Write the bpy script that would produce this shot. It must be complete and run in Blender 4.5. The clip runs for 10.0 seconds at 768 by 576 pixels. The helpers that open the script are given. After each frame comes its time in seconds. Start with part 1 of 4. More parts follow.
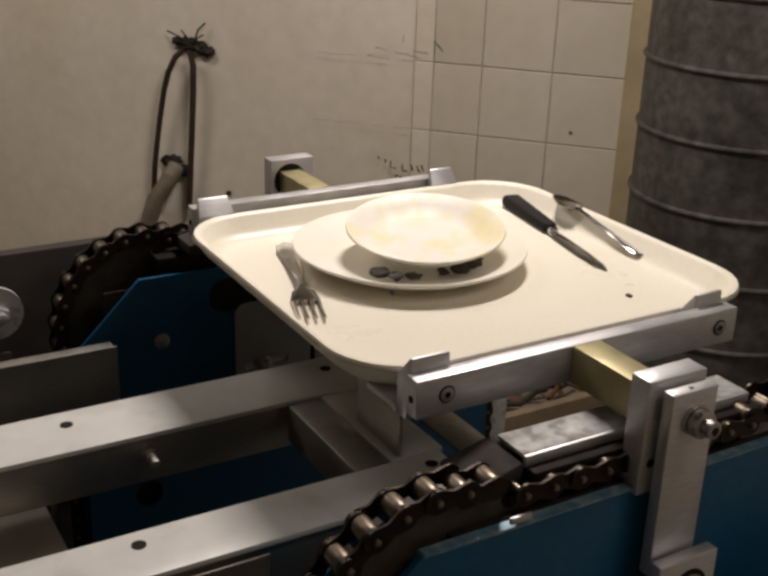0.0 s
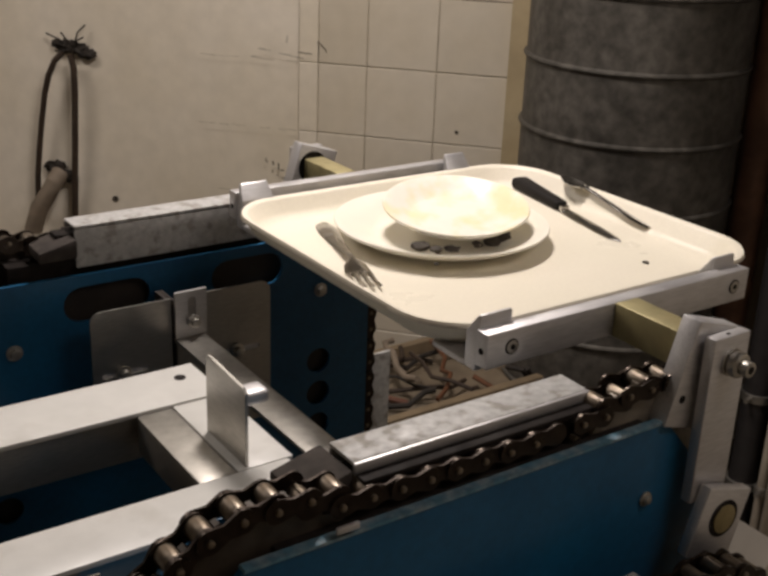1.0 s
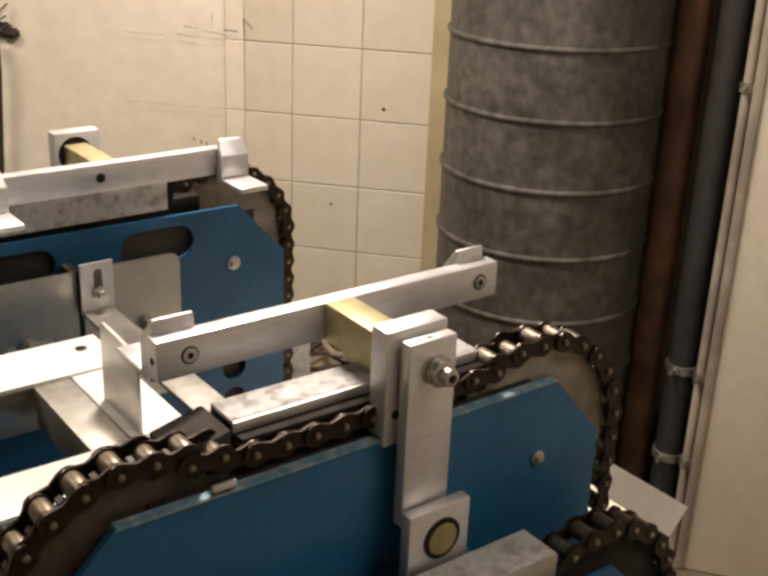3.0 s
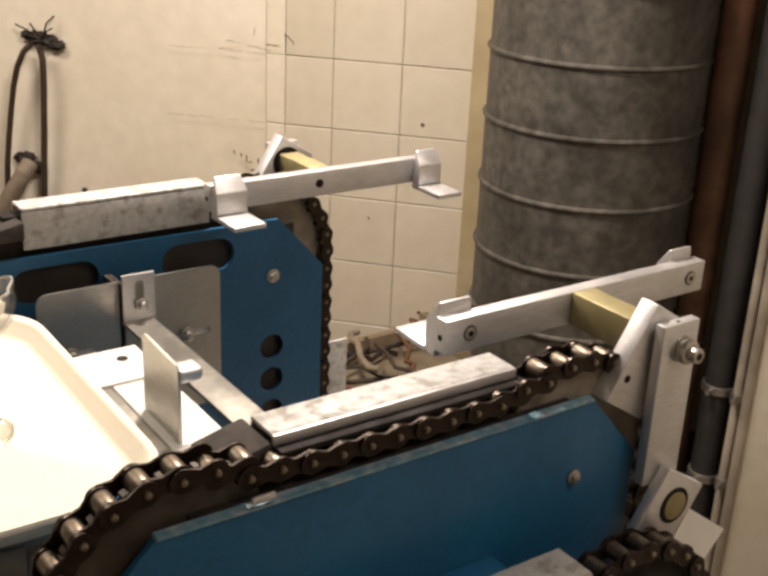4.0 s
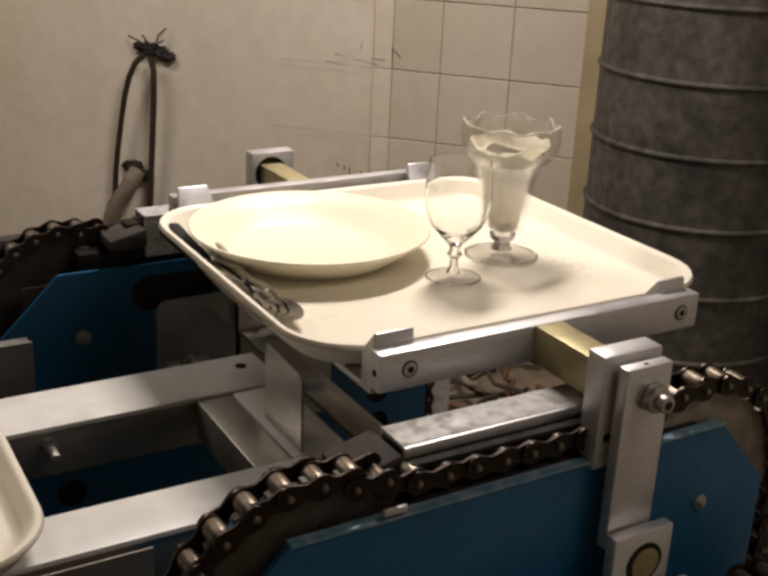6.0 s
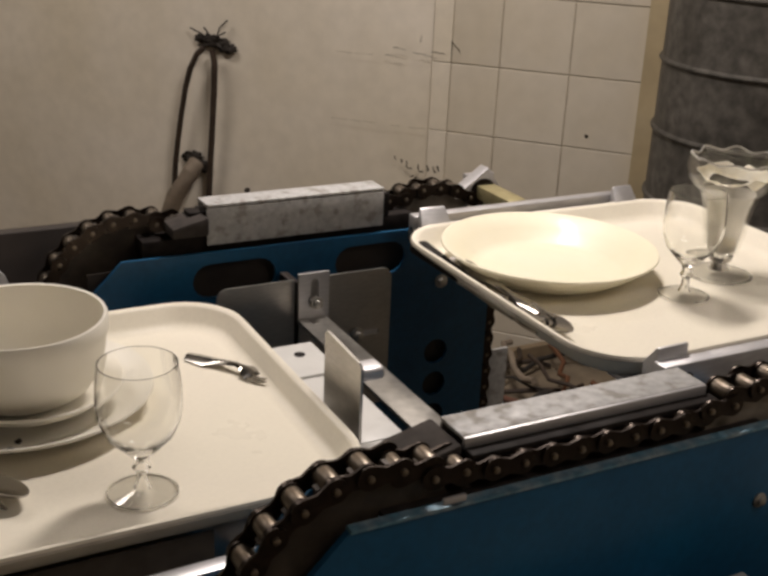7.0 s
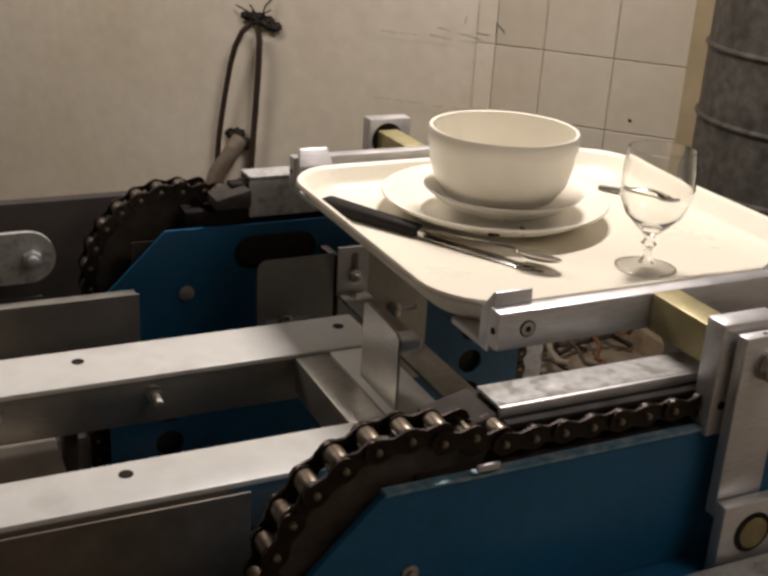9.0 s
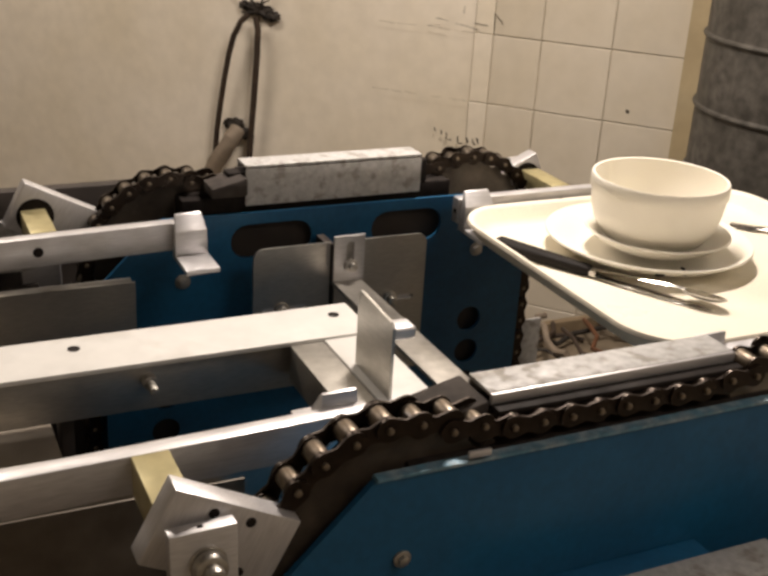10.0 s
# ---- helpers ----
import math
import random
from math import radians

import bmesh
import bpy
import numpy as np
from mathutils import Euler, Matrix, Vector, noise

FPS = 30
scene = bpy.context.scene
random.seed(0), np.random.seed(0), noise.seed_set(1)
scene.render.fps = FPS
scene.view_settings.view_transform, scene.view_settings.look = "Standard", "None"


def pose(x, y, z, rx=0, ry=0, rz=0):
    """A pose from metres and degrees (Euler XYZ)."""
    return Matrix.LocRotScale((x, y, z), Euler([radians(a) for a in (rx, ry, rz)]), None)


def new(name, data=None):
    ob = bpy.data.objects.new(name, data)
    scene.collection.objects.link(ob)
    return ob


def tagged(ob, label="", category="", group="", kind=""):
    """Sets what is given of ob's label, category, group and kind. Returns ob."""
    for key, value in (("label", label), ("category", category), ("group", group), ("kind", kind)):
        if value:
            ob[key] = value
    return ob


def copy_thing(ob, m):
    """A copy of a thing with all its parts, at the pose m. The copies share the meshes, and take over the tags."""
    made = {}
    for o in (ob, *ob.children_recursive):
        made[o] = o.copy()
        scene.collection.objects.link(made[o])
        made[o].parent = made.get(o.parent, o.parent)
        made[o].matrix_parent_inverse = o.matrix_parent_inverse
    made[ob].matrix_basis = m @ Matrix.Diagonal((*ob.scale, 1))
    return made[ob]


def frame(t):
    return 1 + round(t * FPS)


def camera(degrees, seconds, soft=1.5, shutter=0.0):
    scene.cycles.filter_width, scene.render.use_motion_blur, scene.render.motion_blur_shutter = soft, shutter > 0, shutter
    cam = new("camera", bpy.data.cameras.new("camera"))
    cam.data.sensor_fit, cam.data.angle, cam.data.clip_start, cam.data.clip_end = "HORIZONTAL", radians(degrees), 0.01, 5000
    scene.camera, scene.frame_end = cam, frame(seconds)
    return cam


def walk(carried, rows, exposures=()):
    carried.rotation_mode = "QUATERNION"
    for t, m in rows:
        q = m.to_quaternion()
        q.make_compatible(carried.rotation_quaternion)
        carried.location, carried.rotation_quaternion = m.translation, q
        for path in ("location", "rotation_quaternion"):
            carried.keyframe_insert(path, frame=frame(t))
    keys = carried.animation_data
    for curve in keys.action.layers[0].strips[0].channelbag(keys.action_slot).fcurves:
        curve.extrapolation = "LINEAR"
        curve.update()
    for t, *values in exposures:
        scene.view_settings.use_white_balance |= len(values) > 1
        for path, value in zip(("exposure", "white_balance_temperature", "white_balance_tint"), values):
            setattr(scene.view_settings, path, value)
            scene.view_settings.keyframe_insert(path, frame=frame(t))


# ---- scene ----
# ---- camera ----
cam = camera(38.56, 10.0, soft=3.1, shutter=0.0)
# seconds, place, yaw, pitch, roll
PATH = [
    (0.0, -0.4833, -0.6240, 0.4388, -30.062, -21.798, -1.895),
    (0.5, -0.4457, -0.6383, 0.4443, -32.582, -21.412, -1.991),
    (1.0, -0.4041, -0.6476, 0.4358, -34.093, -21.586, -2.087),
    (1.5, -0.3746, -0.6488, 0.4373, -34.974, -21.520, -2.232),
    (2.0, -0.3510, -0.6651, 0.4248, -36.044, -21.914, -1.938),
    (2.1, -0.3511, -0.6584, 0.4159, -36.512, -21.969, -2.133),
    (3.3, -0.3581, -0.6974, 0.4151, -36.180, -22.056, -2.325),
    (3.5, -0.3573, -0.6899, 0.4113, -35.836, -21.856, -2.435),
    (4.0, -0.3657, -0.6936, 0.4217, -34.356, -21.490, -2.470),
    (4.5, -0.3730, -0.6874, 0.4231, -33.455, -21.243, -2.515),
    (5.0, -0.3824, -0.6761, 0.4215, -31.995, -20.977, -2.650),
    (5.5, -0.3977, -0.6799, 0.4289, -30.884, -21.090, -2.454),
    (6.0, -0.4021, -0.6696, 0.4182, -29.904, -20.903, -2.499),
    (7.5, -0.4194, -0.6723, 0.4149, -25.703, -21.530, -2.551),
    (8.0, -0.4241, -0.6672, 0.4078, -24.823, -21.602, -2.878),
    (8.5, -0.4279, -0.6781, 0.4127, -24.523, -21.784, -3.035),
    (9.0, -0.4209, -0.6838, 0.4072, -24.703, -22.150, -3.085),
    (9.5, -0.4160, -0.6906, 0.4067, -25.164, -22.445, -3.135),
    (10.0, -0.4180, -0.6914, 0.4062, -24.634, -22.591, -3.234),
]
walk(cam, [(t, pose(x, y, z, 90 + p, r, yaw)) for t, x, y, z, yaw, p, r in PATH],
     exposures=[(0.0, -0.63, 6450, 13), (0.6, -0.6, 6450, 13), (1.2, -0.47, 6450, 13), (2.1, -0.11, 6450, 13), (3.1, 0.66, 7000, 13),
                (3.9, 0.70, 7000, 13), (4.6, 0.38, 7000, 13), (5.2, -0.13, 7000, 13), (5.7, -0.29, 6800, 13), (6.5, -0.45, 6450, 13),
                (7.5, -0.53, 6450, 13), (8.5, -0.49, 6450, 13), (9.0, -0.32, 6450, 13), (9.3, -0.19, 6450, 13), (9.7, 0.01, 6850, 13),
                (10.0, 0.15, 6850, 13)])

# ---- light: an inferred overhead lamp and two added fills in a closed room ----
world = bpy.data.worlds.new("world")
scene.world = world
world.use_nodes = True
world.node_tree.nodes["Background"].inputs[0].default_value = (0.9, 0.85, 0.75, 1)
world.node_tree.nodes["Background"].inputs[1].default_value = 0.05


def unseen_lamp(x, y, z, power, sx, sy, rz, colour, tilt=0.0):
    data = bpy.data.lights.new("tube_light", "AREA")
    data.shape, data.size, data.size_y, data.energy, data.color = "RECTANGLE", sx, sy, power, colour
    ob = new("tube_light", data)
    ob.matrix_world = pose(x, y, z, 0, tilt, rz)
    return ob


# unseen overhead lamp, set from the shadows of plates and trays
unseen_lamp(0.42, 0.66, 0.95, 20.0, 0.34, 0.12, 10, (1.0, 0.912, 0.83), 18.0)
# fill added to brighten the near plates, lower strip and right panel
unseen_lamp(0.72, -0.85, 1.20, 8.0, 0.9, 0.3, -20, (1.0, 0.91, 0.84))
# fill added to brighten the left wall
unseen_lamp(-0.60, 1.70, 1.22, 17.5, 0.9, 0.2, -47, (1.0, 0.91, 0.815))

# ---- materials ----


def material(name, colour, rough=0.5, metal=0.0, grain=0.1, scale=40.0, bump=0.1, stain=None, stain_scale=6.0, stain_cut=0.55, stain_soft=0.15,
             stretch=(1, 1, 1), rough_var=0.12, trans=0.0, ior=1.45, spec=0.5, coat=0.0, bump_distance=0.001, random_tone=0.0):
    """Two scales of variation: fine grain and larger stains; relief from the grain."""
    m = bpy.data.materials.new(name)
    m.use_nodes = True
    nt = m.node_tree
    b = nt.nodes["Principled BSDF"]
    n, l = nt.nodes, nt.links
    tc = n.new("ShaderNodeTexCoord")
    mp = n.new("ShaderNodeMapping")
    mp.inputs["Scale"].default_value = stretch
    l.new(tc.outputs["Object"], mp.inputs[0])
    t1 = n.new("ShaderNodeTexNoise")
    t1.inputs["Scale"].default_value, t1.inputs["Detail"].default_value = scale, 6
    l.new(mp.outputs[0], t1.inputs["Vector"])
    t2 = n.new("ShaderNodeTexNoise")
    t2.inputs["Scale"].default_value, t2.inputs["Detail"].default_value = stain_scale, 5
    l.new(tc.outputs["Object"], t2.inputs["Vector"])
    ramp = n.new("ShaderNodeMapRange")
    ramp.inputs["From Min"].default_value, ramp.inputs["From Max"].default_value = 0.3, 0.7
    ramp.inputs["To Min"].default_value, ramp.inputs["To Max"].default_value = 1 - grain, 1 + grain
    l.new(t1.outputs[0], ramp.inputs[0])
    cut = n.new("ShaderNodeMapRange")
    cut.inputs["From Min"].default_value, cut.inputs["From Max"].default_value = stain_cut - stain_soft, stain_cut + stain_soft
    l.new(t2.outputs[0], cut.inputs[0])
    mix = n.new("ShaderNodeMix")
    mix.data_type = "RGBA"
    mix.inputs["A"].default_value = (*colour, 1)
    mix.inputs["B"].default_value = (*(stain or [c * 0.85 for c in colour]), 1)
    l.new(cut.outputs[0], mix.inputs["Factor"])
    mul = n.new("ShaderNodeVectorMath")
    mul.operation = "SCALE"
    l.new(mix.outputs["Result"], mul.inputs[0])
    if random_tone:
        oi = n.new("ShaderNodeObjectInfo")
        rr = n.new("ShaderNodeMapRange")
        rr.inputs["To Min"].default_value, rr.inputs["To Max"].default_value = 1 - random_tone, 1 + random_tone
        l.new(oi.outputs["Random"], rr.inputs[0])
        mm = n.new("ShaderNodeMath")
        mm.operation = "MULTIPLY"
        l.new(rr.outputs[0], mm.inputs[0])
        l.new(ramp.outputs[0], mm.inputs[1])
        l.new(mm.outputs[0], mul.inputs["Scale"])
    else:
        l.new(ramp.outputs[0], mul.inputs["Scale"])
    l.new(mul.outputs[0], b.inputs["Base Color"])
    rv = n.new("ShaderNodeMapRange")
    rv.inputs["From Min"].default_value, rv.inputs["From Max"].default_value = 0.3, 0.7
    rv.inputs["To Min"].default_value, rv.inputs["To Max"].default_value = max(0.02, rough - rough_var), min(1, rough + rough_var)
    l.new(t2.outputs[0], rv.inputs[0])
    l.new(rv.outputs[0], b.inputs["Roughness"])
    b.inputs["Metallic"].default_value = metal
    b.inputs["IOR"].default_value = ior
    b.inputs["Specular IOR Level"].default_value = spec
    b.inputs["Transmission Weight"].default_value = trans
    b.inputs["Coat Weight"].default_value = coat
    if bump:
        bp = n.new("ShaderNodeBump")
        bp.inputs["Strength"].default_value, bp.inputs["Distance"].default_value = bump, bump_distance
        l.new(t1.outputs[0], bp.inputs["Height"])
        l.new(bp.outputs[0], b.inputs["Normal"])
    return m


ALU = material("brushed_aluminium", (0.60, 0.59, 0.60), 0.44, 0.72, 0.10, 60, 0.12, (0.55, 0.54, 0.53), 22, 0.6, 0.2, (1, 8, 8))
STEEL = material("brushed_stainless_steel", (0.46, 0.44, 0.405), 0.40, 0.9, 0.12, 90, 0.1, (0.40, 0.38, 0.34), 14, 0.55, 0.25, (1, 1, 9))
GALV = material("scuffed_zinc_strip", (0.42, 0.415, 0.405), 0.62, 0.22, 0.16, 130, 0.2, (0.29, 0.275, 0.25), 55, 0.58, 0.06, spec=0.3)
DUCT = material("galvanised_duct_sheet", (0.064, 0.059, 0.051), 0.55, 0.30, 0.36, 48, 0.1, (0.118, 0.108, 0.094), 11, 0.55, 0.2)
BLUE = material("blue_machine_paint", (0.010, 0.092, 0.195), 0.42, 0.0, 0.10, 140, 0.15, (0.006, 0.062, 0.14), 9, 0.55, 0.25)
BLUE_WORN = material("worn_blue_edge", (0.10, 0.22, 0.30), 0.45, 0.3, 0.25, 160, 0.2, (0.26, 0.33, 0.37), 60, 0.54, 0.12)
CHAIN = material("greasy_chain_steel", (0.042, 0.030, 0.022), 0.36, 0.75, 0.35, 120, 0.3, (0.020, 0.013, 0.009), 60, 0.5, 0.2)
ROLLER = material("greasy_roller_steel", (0.17, 0.145, 0.118), 0.40, 0.85, 0.2, 120, 0.2, (0.12, 0.09, 0.06), 80, 0.55, 0.2)
PIN = material("worn_chain_pin_steel", (0.30, 0.25, 0.19), 0.35, 0.8, 0.3, 200, 0.1, (0.10, 0.075, 0.05), 90, 0.55, 0.15)
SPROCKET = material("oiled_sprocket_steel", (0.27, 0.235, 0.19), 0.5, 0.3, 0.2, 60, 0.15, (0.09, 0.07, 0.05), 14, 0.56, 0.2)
# darker copy of the sprocket steel: the left wheels' shade put into colour
SPROCKET_SHADED = material("shaded_sprocket_steel", (0.075, 0.060, 0.046), 0.5, 0.3, 0.3, 60, 0.2, (0.030, 0.022, 0.016), 14, 0.5, 0.2)
BLACK_RAIL = material("greasy_black_steel", (0.018, 0.014, 0.012), 0.72, 0.0, 0.3, 90, 0.2, (0.012, 0.009, 0.008), 25, 0.5, 0.2, spec=0.2)
WHITE_PE = material("white_polyethylene", (0.61, 0.60, 0.57), 0.42, 0.0, 0.04, 50, 0.05, (0.45, 0.43, 0.39), 14, 0.68, 0.12)
TRAY = material("cream_laminate_tray", (0.80, 0.75, 0.625), 0.36, 0.0, 0.025, 220, 0.06, (0.76, 0.70, 0.59), 7, 0.6, 0.2)
TRAY_EDGE = material("worn_tray_edge", (0.55, 0.50, 0.42), 0.5, 0.0, 0.1, 90, 0.1, (0.30, 0.25, 0.19), 30, 0.6, 0.1)
CHINA = material("glazed_white_porcelain", (0.80, 0.765, 0.68), 0.40, 0.0, 0.015, 30, 0.0, (0.77, 0.73, 0.62), 9, 0.6, 0.2, coat=0.05)
CHINA_FOOD = material("porcelain_with_yellow_remains", (0.80, 0.765, 0.68), 0.38, 0.0, 0.02, 60, 0.0, (0.77, 0.69, 0.44), 22, 0.58, 0.10, spec=0.25)
CHINA_CREAM = material("cream_glazed_porcelain", (0.80, 0.75, 0.59), 0.40, 0.0, 0.015, 30, 0.0, (0.77, 0.71, 0.52), 9, 0.6, 0.2, coat=0.05)
APRON = material("greasy_brown_sheet", (0.15, 0.125, 0.098), 0.5, 0.3, 0.2, 40, 0.1, (0.08, 0.062, 0.045), 7, 0.55, 0.2)
CUTLERY = material("polished_cutlery_steel", (0.46, 0.445, 0.425), 0.16, 1.0, 0.06, 80, 0.03, (0.45, 0.42, 0.38), 30, 0.6, 0.2)
BLACK_PLASTIC = material("black_handle_plastic", (0.010, 0.008, 0.007), 0.7, 0.0, 0.2, 120, 0.1, spec=0.22)
RUBBER = material("dark_rubber_block", (0.036, 0.030, 0.027), 0.8, 0.0, 0.25, 70, 0.2, (0.055, 0.047, 0.041), 20, 0.5, 0.2, spec=0.2)
OLIVE = material("yellowed_zinc_bar", (0.42, 0.37, 0.20), 0.45, 0.5, 0.15, 70, 0.12, (0.30, 0.25, 0.13), 18, 0.55, 0.2)
BRASS = material("dull_brass_pin", (0.35, 0.29, 0.15), 0.45, 0.7, 0.2, 80, 0.1)
STAINED = material("yellow_stained_paint", (0.43, 0.36, 0.235), 0.6, 0.0, 0.1, 18, 0.2, (0.38, 0.29, 0.16), 3.0, 0.5, 0.2)
PAINT = material("aged_cream_wall_paint", (0.69, 0.628, 0.53), 0.55, 0.0, 0.05, 30, 0.15, (0.58, 0.51, 0.385), 2.2, 0.58, 0.2, bump_distance=0.002)
TILE = material("aged_cream_wall_tile", (0.575, 0.52, 0.43), 0.34, 0.0, 0.04, 26, 0.05, (0.53, 0.465, 0.355), 4.5, 0.58, 0.2, random_tone=0.05)
GROUT = material("dirty_tile_joint", (0.25, 0.21, 0.15), 0.85, 0.0, 0.3, 60, 0.3, (0.50, 0.44, 0.34), 7, 0.50, 0.12)
PLASTER = material("dull_ceiling_plaster", (0.15, 0.135, 0.11), 0.85, 0.0, 0.06, 14, 0.2)
FLOOR = material("dark_concrete_floor", (0.10, 0.085, 0.065), 0.8, 0.0, 0.25, 18, 0.4, (0.17, 0.13, 0.085), 3, 0.5, 0.2)
RUST = material("rust_brown_pipe_paint", (0.20, 0.098, 0.055), 0.6, 0.1, 0.25, 30, 0.25, (0.07, 0.035, 0.022), 7, 0.5, 0.2)
DARK_PIPE = material("black_drain_pipe", (0.034, 0.031, 0.031), 0.45, 0.0, 0.2, 30, 0.1)
GREY_TRIM = material("grey_door_frame_paint", (0.50, 0.44, 0.355), 0.55, 0.0, 0.1, 30, 0.1, (0.17, 0.14, 0.11), 4, 0.5, 0.2)
BLACK_CABLE = material("black_cable_and_hole_shade", (0.018, 0.013, 0.009), 0.7, 0.0, 0.4, 60, 0.4)
BROWN_CABLE = material("brown_sheathed_cable", (0.034, 0.021, 0.013), 0.6, 0.0, 0.3, 50, 0.2)
COPPER = material("dull_copper_wire", (0.15, 0.065, 0.032), 0.5, 0.4, 0.2, 50, 0.1)
PAPER = material("white_paper_card", (0.80, 0.78, 0.75), 0.8, 0.0, 0.02, 40, 0.05)
CARD = material("brown_cardboard", (0.19, 0.14, 0.085), 0.8, 0.0, 0.1, 40, 0.15)
ELBOW = material("greyish_pipe_clay", (0.19, 0.15, 0.11), 0.7, 0.0, 0.2, 30, 0.2)
# dark steel parts, and the shade put behind the plates' slots
DARK = material("dark_steel_and_slot_shade", (0.030, 0.023, 0.019), 0.6, 0.1, 0.3, 20, 0.15)
FOAM = material("white_cream_foam", (0.82, 0.79, 0.70), 0.6, 0.0, 0.05, 160, 0.6, (0.74, 0.68, 0.52), 40, 0.6, 0.15)
MARK = material("black_smear", (0.045, 0.036, 0.027), 0.8, 0.0, 0.3, 60, 0.1)
SYRUP = material("yellow_brown_syrup", (0.34, 0.27, 0.13), 0.4, 0.0, 0.2, 80, 0.2, (0.20, 0.14, 0.06), 60, 0.5, 0.2)
RED = material("red_brown_wire", (0.12, 0.05, 0.03), 0.5, 0.0, 0.2, 60, 0.1)


def glass_material(name="clear_table_glass", least=0.03, tint=0.975, rough=0.04):
    """Clear thin glass: light goes through, gloss grows at grazing angles."""
    m = bpy.data.materials.new(name)
    m.use_nodes = True
    n, l = m.node_tree.nodes, m.node_tree.links
    n.remove(n["Principled BSDF"])
    clear = n.new("ShaderNodeBsdfTransparent")
    clear.inputs[0].default_value = (tint, tint, tint * 0.99, 1)
    gloss = n.new("ShaderNodeBsdfGlossy")
    gloss.inputs["Roughness"].default_value = rough
    lw = n.new("ShaderNodeLayerWeight")
    lw.inputs["Blend"].default_value = 0.26
    fres = n.new("ShaderNodeMapRange")
    fres.inputs["To Min"].default_value, fres.inputs["To Max"].default_value = least, 0.95
    power = n.new("ShaderNodeMath")
    power.operation = "POWER"
    power.inputs[1].default_value = 2.2
    l.new(lw.outputs["Facing"], power.inputs[0])
    l.new(power.outputs[0], fres.inputs[0])
    mix = n.new("ShaderNodeMixShader")
    l.new(fres.outputs[0], mix.inputs[0])
    l.new(clear.outputs[0], mix.inputs[1])
    l.new(gloss.outputs[0], mix.inputs[2])
    l.new(mix.outputs[0], n["Material Output"].inputs[0])
    return m


FOOT_GLASS = glass_material("thick_glass_foot", 0.07, 0.955, 0.08)


def thick_glass():
    m = bpy.data.materials.new("clear_blown_glass")
    m.use_nodes = True
    b = m.node_tree.nodes["Principled BSDF"]
    b.inputs["Base Color"].default_value = (0.99, 0.99, 0.98, 1)
    b.inputs["Roughness"].default_value = 0.02
    b.inputs["Transmission Weight"].default_value = 1.0
    b.inputs["IOR"].default_value = 1.45
    return m


GLASS = thick_glass()
PRESSED = glass_material("pressed_dessert_glass", 0.06, 0.985, 0.08)

# ---- mesh helpers ----


def bm_box(x0, x1, y0, y1, z0, z1, bevel=0.0012, seg=2):
    bm = bmesh.new()
    bmesh.ops.create_cube(bm, size=1.0)
    for v in bm.verts:
        v.co = Vector((x0 + (v.co.x + 0.5) * (x1 - x0), y0 + (v.co.y + 0.5) * (y1 - y0), z0 + (v.co.z + 0.5) * (z1 - z0)))
    if bevel:
        bmesh.ops.bevel(bm, geom=bm.edges[:], offset=bevel, segments=seg, affect="EDGES", profile=0.5)
    return bm


def join(bm, other, m=None):
    """Adds another bmesh's faces to bm and frees it."""
    if m is not None:
        bmesh.ops.transform(other, matrix=m, verts=other.verts)
    me = bpy.data.meshes.new("joined")
    other.to_mesh(me)
    other.free()
    bm.from_mesh(me)
    bpy.data.meshes.remove(me)
    return bm


def bm_cyl(r, y0, y1, cx=0.0, cz=0.0, seg=24, bevel=0.0, r2=None):
    """A cylinder along y."""
    bm = bmesh.new()
    bmesh.ops.create_cone(bm, cap_ends=True, segments=seg, radius1=r, radius2=r if r2 is None else r2, depth=abs(y1 - y0))
    bmesh.ops.transform(bm, matrix=Matrix.Translation((cx, (y0 + y1) / 2, cz)) @ Matrix.Rotation(math.pi / 2, 4, "X"), verts=bm.verts)
    if bevel:
        rim = [e for e in bm.edges if len(e.link_faces) == 2 and any(len(f.verts) > 4 for f in e.link_faces)]
        bmesh.ops.bevel(bm, geom=rim, offset=bevel, segments=2, affect="EDGES", profile=0.5)
    return bm


def bm_prism(outline, y0, y1, holes=(), bevel=0.0):
    """A plate: an x, z outline between two y, with through holes given as outlines."""
    bm = bmesh.new()
    edges = []
    loops = []
    for pts in (outline, *holes):
        vs = [bm.verts.new((x, y0, z)) for x, z in pts]
        loops.append(vs)
        edges += [bm.edges.new((vs[i], vs[(i + 1) % len(vs)])) for i in range(len(vs))]
    bmesh.ops.triangle_fill(bm, use_beauty=True, use_dissolve=False, edges=edges)
    faces = bm.faces[:]
    ret = bmesh.ops.extrude_face_region(bm, geom=faces)
    vs = [g for g in ret["geom"] if isinstance(g, bmesh.types.BMVert)]
    bmesh.ops.translate(bm, verts=vs, vec=(0, y1 - y0, 0))
    bmesh.ops.recalc_face_normals(bm, faces=bm.faces)
    return bm


def ring(cx, cz, r, n=20, a0=0.0, a1=360.0):
    full = abs(a1 - a0) >= 360
    k = n if full else n + 1
    return [(cx + r * math.cos(radians(a0 + (a1 - a0) * i / n)), cz + r * math.sin(radians(a0 + (a1 - a0) * i / n))) for i in range(k)]


def slot(cx, cz, w, h, n=8):
    r = h / 2
    return ring(cx + w / 2 - r, cz, r, n, -90, 90) + ring(cx - w / 2 + r, cz, r, n, 90, 270)


